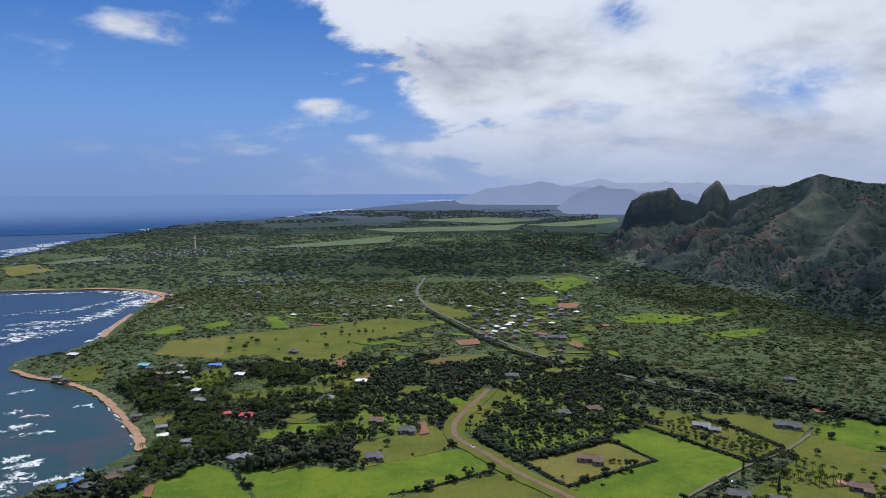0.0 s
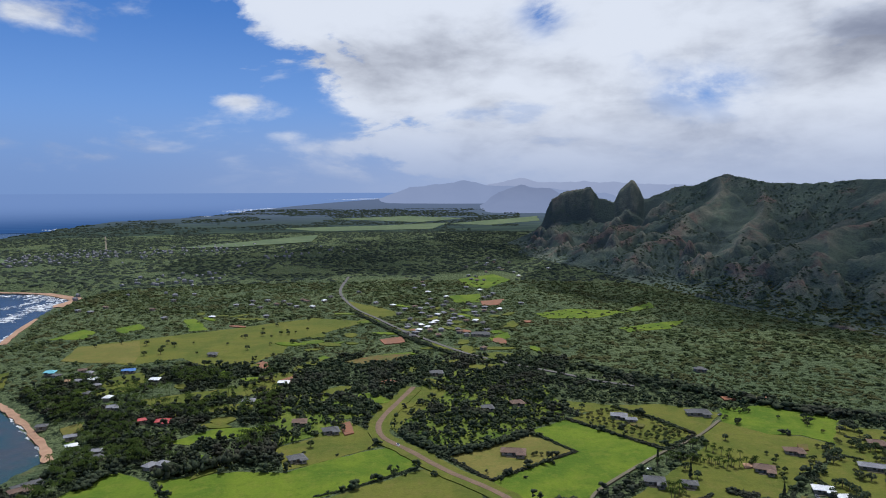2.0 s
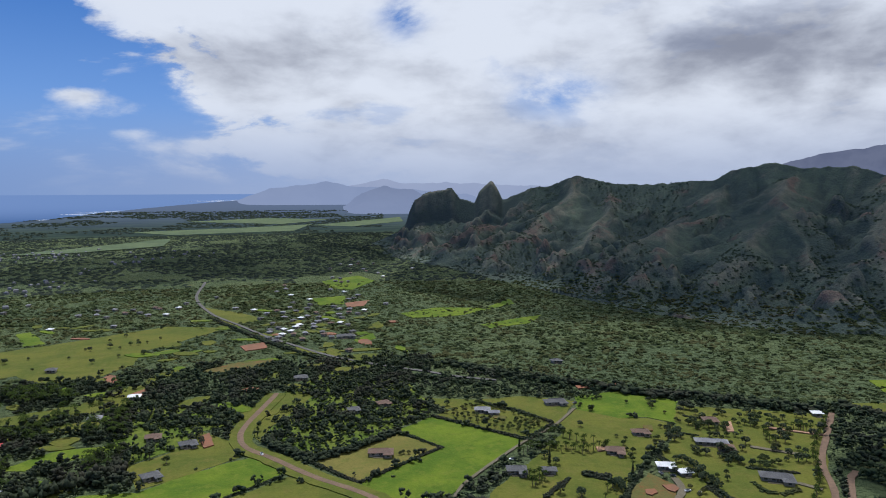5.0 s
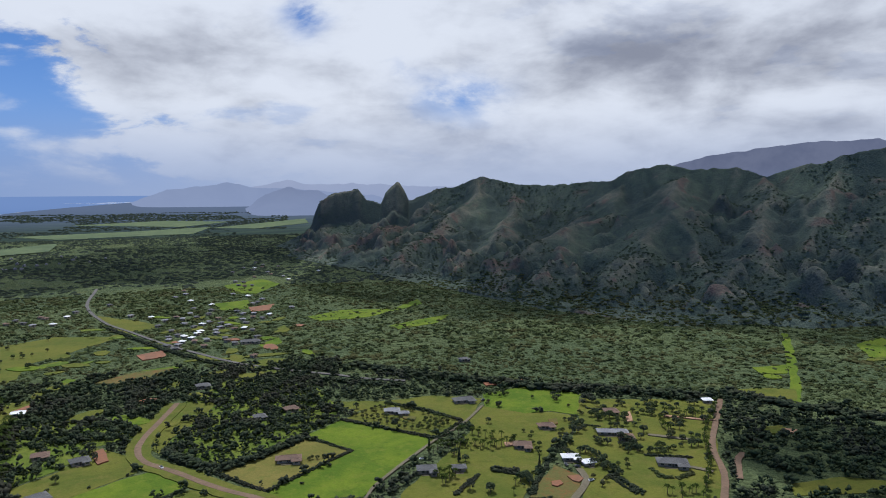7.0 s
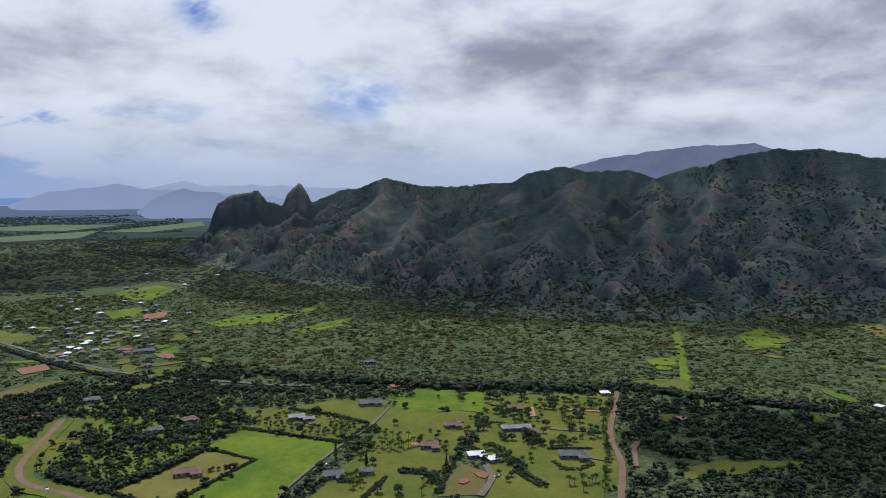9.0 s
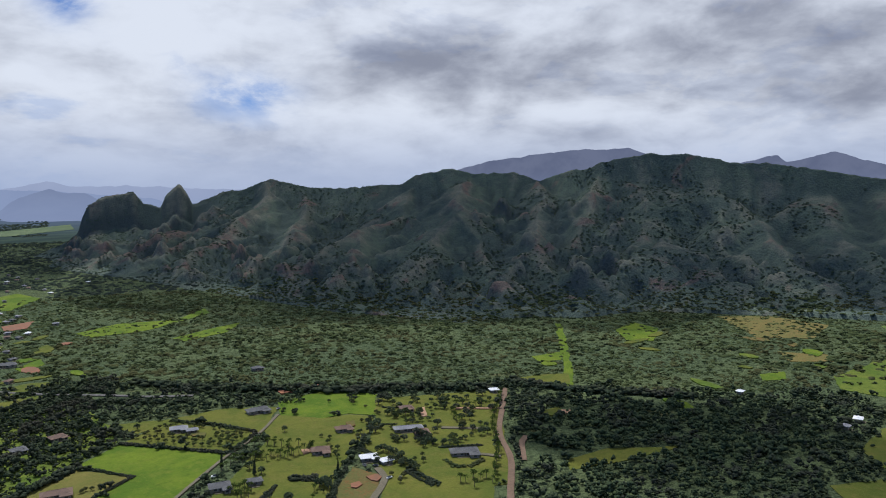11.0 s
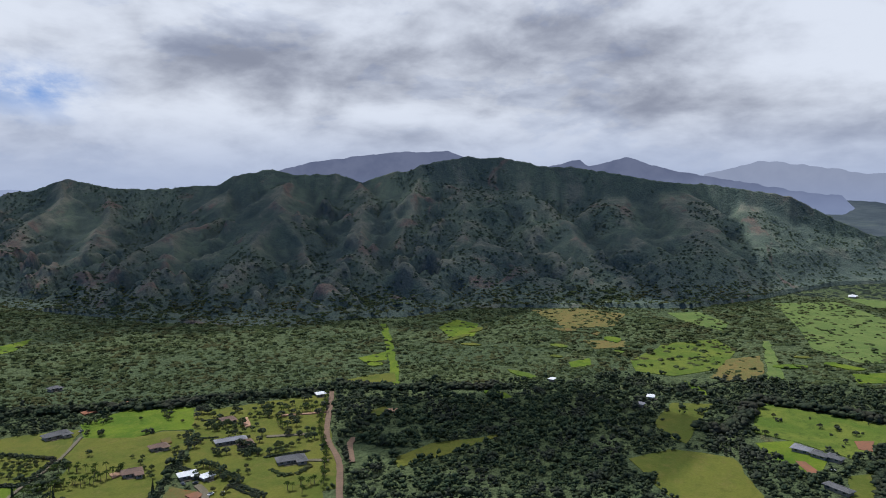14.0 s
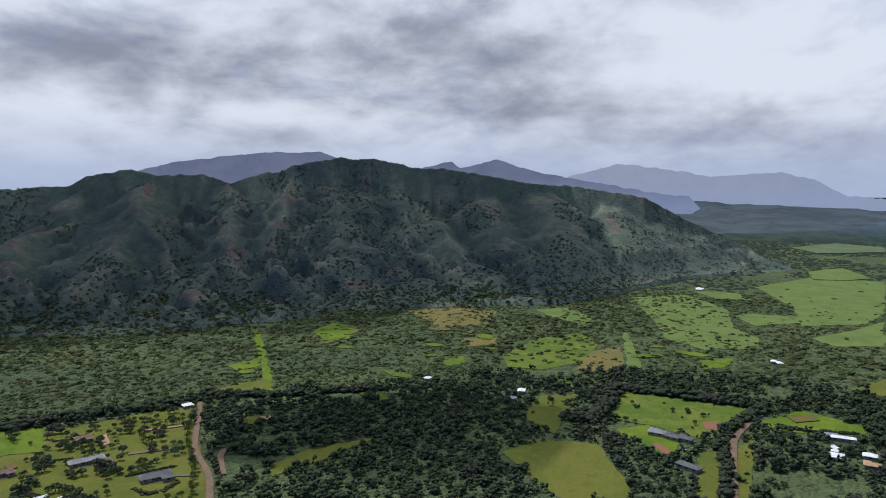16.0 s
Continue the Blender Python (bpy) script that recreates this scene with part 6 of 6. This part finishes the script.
ESTATE = [
    (290, 380, 13.2, 7.92, "white", -25, "white roofed house beside a gravel drive", 0),
    (295, 367, 8.8, 7.04, "white", -10, "small house with a white hipped roof", 0),
    (312, 441, 14.1, 7.92, "brown", -20, "low house with a brown shingle roof", 4),
    (273, 415, 14.1, 9.68, "brown", -30, "rambling house with a dark brown roof", 6),
    (349, 406, 26.4, 7.92, "grey", -30, "long villa with a pale grey roof", 0),
    (351, 393, 12.3, 8.8, "brown", -30, "villa wing with a brown roof and terrace", 0),
    (381, 446, 12.3, 8.8, "brown", -25, "house with a brown shingle roof", 4),
    (346, 341, 22.9, 10.6, "dark", -35, "large villa with dark hipped roofs in a round garden", 6),
    (476, 430, 8.8, 7.04, "white", -30, "small pale farm building by the road", 0),
    (114, 467, 19.4, 8.8, "brown", -15, "wide villa with brown roofs inside a hedged lawn", 5),
    (192, 407, 14.1, 9.68, "dark", -20, "villa with dark grey hipped roofs", 6),
    (212, 399, 9.68, 7.04, "dark", -20, "garden pavilion with a dark grey roof", 0),
    (218, 531, 14.1, 7.92, "grey", -20, "orchard house with a pale grey roof", 0),
    (224, 520, 8.8, 6.16, "grey", -20, "orchard outbuilding with a grey roof", 0),
    (286, 530, 21.1, 9.68, "dark", -10, "wide villa with a dark grey roof on a lawn", 5),
    (143, 576, 12.3, 8.8, "brown", 10, "house with a steep brown grey roof in trees", 0),
    (115, 567, 10.6, 7.92, "dark", 0, "house with a dark roof in gardens", 0),
    (-38, 476, 12.3, 8.8, "dark", 20, "house with dark grey roofs on a lawn", 5),
    (-16, 529, 13.2, 8.8, "dark", 10, "house with a dark roof among trees", 4),
    (-41, 552, 12.3, 8.8, "brown", 0, "house with a brown red roof among trees", 0),
    (-166, 573, 8.64, 5.76, "red", 10, "house with a bright red roof", 0),
    (-150, 568, 11.5, 7.92, "red", 0, "large house with dark red roofs", 5),
    (-203, 615, 10.8, 6.48, "grey", 10, "house with a pale green grey roof", 0),
    (-304, 741, 11.5, 7.92, "teal", 5, "beach house with a light blue roof", 0),
    (-226, 735, 14.4, 6.48, "blue", 10, "long house with a blue roof", 0),
    (-250, 706, 10.1, 7.2, "white", 10, "house with a pale roof", 0),
    (-263, 703, 8.64, 6.48, "grey", 0, "house with a grey roof", 0),
    (-275, 707, 7.92, 5.76, "tan", 0, "house with a tan roof", 0),
    (-257, 605, 9.36, 6.48, "dark", 10, "beach house with dark and white roof", 0),
    (-222, 572, 9.36, 6.48, "grey", 20, "beach house with a grey roof", 0),
    (-213, 551, 8.64, 6.48, "white", 30, "beach house with a pale roof", 0),
    (-184, 521, 8.64, 5.76, "grey", 0, "house with a pale green roof in trees", 0),
    (-238, 451, 14.4, 7.2, "blue", 30, "beach house with a bright blue roof", 0),
    (-234, 460, 8.64, 5.76, "blue", 30, "small beach house with a bright blue roof", 0),
    (-207, 470, 11.5, 6.48, "dark", 40, "beach compound house with a dark roof", 0),
    (-207, 452, 13, 6.48, "brown", 40, "beach compound house with a brown grey roof", 0),
    (-216, 468, 8.64, 5.04, "dark", 40, "beach compound house with a dark roof", 0),
    (-135, 476, 9.36, 6.48, "grey", 60, "house with a grey roof behind pines", 0),
    (-128, 478, 7.92, 6.48, "grey", 60, "house with a grey roof behind pines", 0),
    (-89, 614, 11.4, 7.92, "grey", 0, "house with a grey roof among trees", 0),
    (-190, 697, 10.1, 6.48, "white", 0, "house with a pale roof among trees", 0),
    (-154, 796, 11.4, 7.92, "dark", 0, "house with a dark roof in a meadow", 0),
    (-408, 799, 11.5, 6.48, "white", 0, "beach house with a white roof on the headland", 0),
    (-394, 735, 10.1, 5.76, "grey", 10, "beach house with a grey roof on the headland", 0),
    (-379, 726, 8.64, 5.76, "dark", 10, "beach house with a dark roof on the headland", 0),
    (-64, 668, 11.4, 7.04, "white", 0, "house with a white roof by red soil", 0),
    (86, 683, 14.1, 8.8, "dark", 0, "house with a dark roof in gardens", 0),
    (165, 859, 26.4, 10.6, "dark", -5, "long dark roofed school building", 0),
    (356, 659, 11.4, 7.92, "dark", 0, "house with a dark roof at the wood edge", 0),
    (628, 167, 8.8, 6.16, "white", 10, "small white farmhouse at a lawn", 0),
    (601, 168, 7.04, 5.28, "grey", 0, "small shed with a grey roof", 0),
    (636, 267, 7.04, 5.28, "white", 0, "small white shed in scrub", 0),
    (1426, 28, 26.4, 12.3, "white", 0, "white roofed farm building in a far meadow", 0),
    (492, 12, 19.4, 7.04, "dark", 60, "long barn with a dark grey roof", 0),
    (555, 38, 14.1, 8.8, "grey", 80, "farmhouse with a grey roof in trees", 0),
    (549, 26, 12.3, 7.04, "dark", 70, "farm outbuilding with a dark roof", 0),
    (548, 17, 12.3, 7.04, "dark", 70, "farm outbuilding with a dark roof", 0),
    (596, -88, 8.8, 7.04, "grey", 90, "greenhouse with a pale roof", 0),
    (592, -95, 19.4, 5.28, "white", 85, "long greenhouse with a white roof", 0),
    (564, -86, 3.52, 15.8, "white", 80, "narrow greenhouse with a pale roof", 0),
    (549, -85, 8.8, 10.6, "white", 80, "greenhouse with a white roof", 0),
    (558, -107, 8.8, 7.04, "white", 80, "house with a white roof under trees", 0),
    (539, -105, 10.6, 7.04, "tan", 80, "house with a tan orange roof", 0),
    (839, -64, 7.04, 5.28, "white", 0, "small white shed in woods", 0),
    (833, -69, 7.92, 5.28, "white", 20, "small white shed in woods", 0),
]
for i, (x, y, wide, deep, roof, turn, label, wing) in enumerate(ESTATE):
    wing = wing if wing or wide < 10 or "greenhouse" in label or "barn" in label else 3.5
    wide, deep, wing = wide * 0.82, deep * 0.82, wing * 0.8
    wings = []
    if wing > 0:
        wings = [(wide * 0.18, wide * 0.5, -deep * 0.5 - wing, -deep * 0.5 - 0.01)]
    if wing > 5:
        wings.append((-wide * 0.5 - wing * 0.7, -wide * 0.5 - 0.01, -deep * 0.35, deep * 0.55))
    settle_house(make_house(label, roof, wide, deep, wings), x, y, turn)

VILLAGE_ROOFS = ("white", "grey", "brown", "grey", "dark", "dark")
cottages = {}
for i, (x, y) in enumerate(VILLAGE):
    roof = VILLAGE_ROOFS[i % 6]
    turn = float(rng.uniform(0, 180))
    if roof not in cottages:
        cottages[roof] = settle_house(make_house({"white": "small cottage with a white metal roof among trees", "grey": "small cottage with a grey shingle roof among trees", "brown": "small cottage with a brown roof among trees", "dark": "small cottage with a dark roof among trees"}[roof], roof, 6.6, 5.0, wall_h=2.5), x, y, turn)
        cottages[roof]["group"] = "village cottages"
    else:
        copy_thing(cottages[roof], pose(x, y, float(land_z(x, y)) + 0.35, 0, 0, turn))



def make_car(label, paint):
    ob = tagged(new("car"), label, "car", "parked cars")
    bm = bmesh.new()
    box(bm, -2.2, 2.2, -0.9, 0.9, 0.35, 1.0)
    bmesh.ops.bevel(bm, geom=bm.edges[:], offset=0.15, segments=2, affect="EDGES")
    part("body", bm, paint, ob)
    bm = bmesh.new()
    box(bm, -1.5, 1.0, -0.78, 0.78, 0.98, 1.55)
    bmesh.ops.bevel(bm, geom=bm.edges[:], offset=0.2, segments=2, affect="EDGES")
    part("cabin", bm, M_GLASS, ob, "dark glazed cabin")
    for sx in (-1.4, 1.4):
        for sy in (-0.85, 0.85):
            bm = bmesh.new()
            bmesh.ops.create_cone(bm, cap_ends=True, segments=12, radius1=0.36, radius2=0.36, depth=0.24, matrix=pose(sx, sy, 0.36, 90, 0, 0))
            wheel = part("wheel", bm, M_ASPHALT, ob)
            bm = bmesh.new()
            bmesh.ops.create_cone(bm, cap_ends=True, segments=10, radius1=0.2, radius2=0.2, depth=0.28, matrix=pose(sx, sy, 0.36, 90, 0, 0))
            part("rim", bm, M_ROOFS["grey"], wheel)
    return ob


for i, (x, y) in enumerate([(280, 345), (285, 340), (281, 373), (286, 367), (198, 427), (303, 525)] + [(527, 17)] + [(34, 494)]):
    m = pose(x, y, float(land_z(x, y)) + 0.5, 0, 0, 40 * i)
    make_car(("white", "white", "silver", "dark", "white", "silver", "white", "white")[i] + " car parked on a drive", M_ROOFS[("white", "white", "grey", "dark", "white", "grey", "white", "white")[i]]).matrix_world = m

# far towns by the coast: many tiny roofs
hx, hy = [], []
for (x0, y0), (x1, y1), n in ((*[(-911, 1780), (-713, 2078)], 110), (*[(-705, 2007), (-355, 2254)], 80), (*[(-426, 1399), (-265, 1518)], 30), (*[(-300, 1721), (12, 2189)], 20)):
    k = rng.uniform(0, 1, n)
    hx.append(x0 + (x1 - x0) * k + rng.normal(0, 60, n))
    hy.append(y0 + (y1 - y0) * k + rng.normal(0, 90, n))
hx, hy = np.concatenate(hx), np.concatenate(hy)
ROOF_V = np.array([(-6, -4, 0), (6, -4, 0), (6, 4, 0), (-6, 4, 0), (-6, -4, 6), (6, -4, 6), (6, 4, 6), (-6, 4, 6), (-4, 0, 9), (4, 0, 9)], float)
ROOF_F = np.array([(0, 1, 5), (0, 5, 4), (1, 2, 6), (1, 6, 5), (2, 3, 7), (2, 7, 6), (3, 0, 4), (3, 4, 7), (4, 5, 9), (4, 9, 8), (6, 7, 8), (6, 8, 9), (5, 6, 9), (7, 4, 8)])
town = stand("far_town", hx, hy, rng.uniform(0.4, 0.75, len(hx)), [(ROOF_V, ROOF_F)], M_ROOFS["grey"], "far town of small pale roofs near the coast", "town")
town.data.polygons.foreach_set("use_smooth", np.zeros(len(town.data.polygons), bool))

# ---------------------------------------------------------------- cloud that shades the mountain
ICO = bmesh.new()
bmesh.ops.create_icosphere(ICO, subdivisions=4, radius=1.0)
ICO_V = np.array([v.co[:] for v in ICO.verts])
ICO_F = np.array([[q.index for q in f.verts] for f in ICO.faces])
ICO.free()
CLOUD_Z = 1350.0


def cloud(x, y, rx, ry, turn, seed):
    """A flat-based cumulus whose shade falls round (x, y)."""
    k = CLOUD_Z / sun_dir.z
    cx, cy = x + sun_dir.x * k, y + sun_dir.y * k
    v = ICO_V.copy()
    d = 1 + 0.75 * (fbm(v[:, 0] * 1.9 + 9, v[:, 1] * 1.9 + v[:, 2] + 9, 5, seed, 0.6) - 0.5)
    v *= d[:, None]
    v[:, 2] = np.where(v[:, 2] < 0, v[:, 2] * 0.15, v[:, 2] * 0.8)
    a = radians(turn)
    px, py = v[:, 0] * rx, v[:, 1] * ry
    v = np.stack([cx + px * math.cos(a) - py * math.sin(a), cy + px * math.sin(a) + py * math.cos(a), CLOUD_Z + v[:, 2] * min(rx, ry) * 0.45], 1)
    return tagged(new("cloud", mesh_from("cloud", v, ICO_F, M_CLOUD, True)), "broad grey white cumulus cloud over the mountain", "cloud")


for i, (bb, rr, rx, ry, turn) in enumerate(CLOUDS):
    cloud(*bearing_xy(bb, rr), rx, ry, turn, 100 + i)
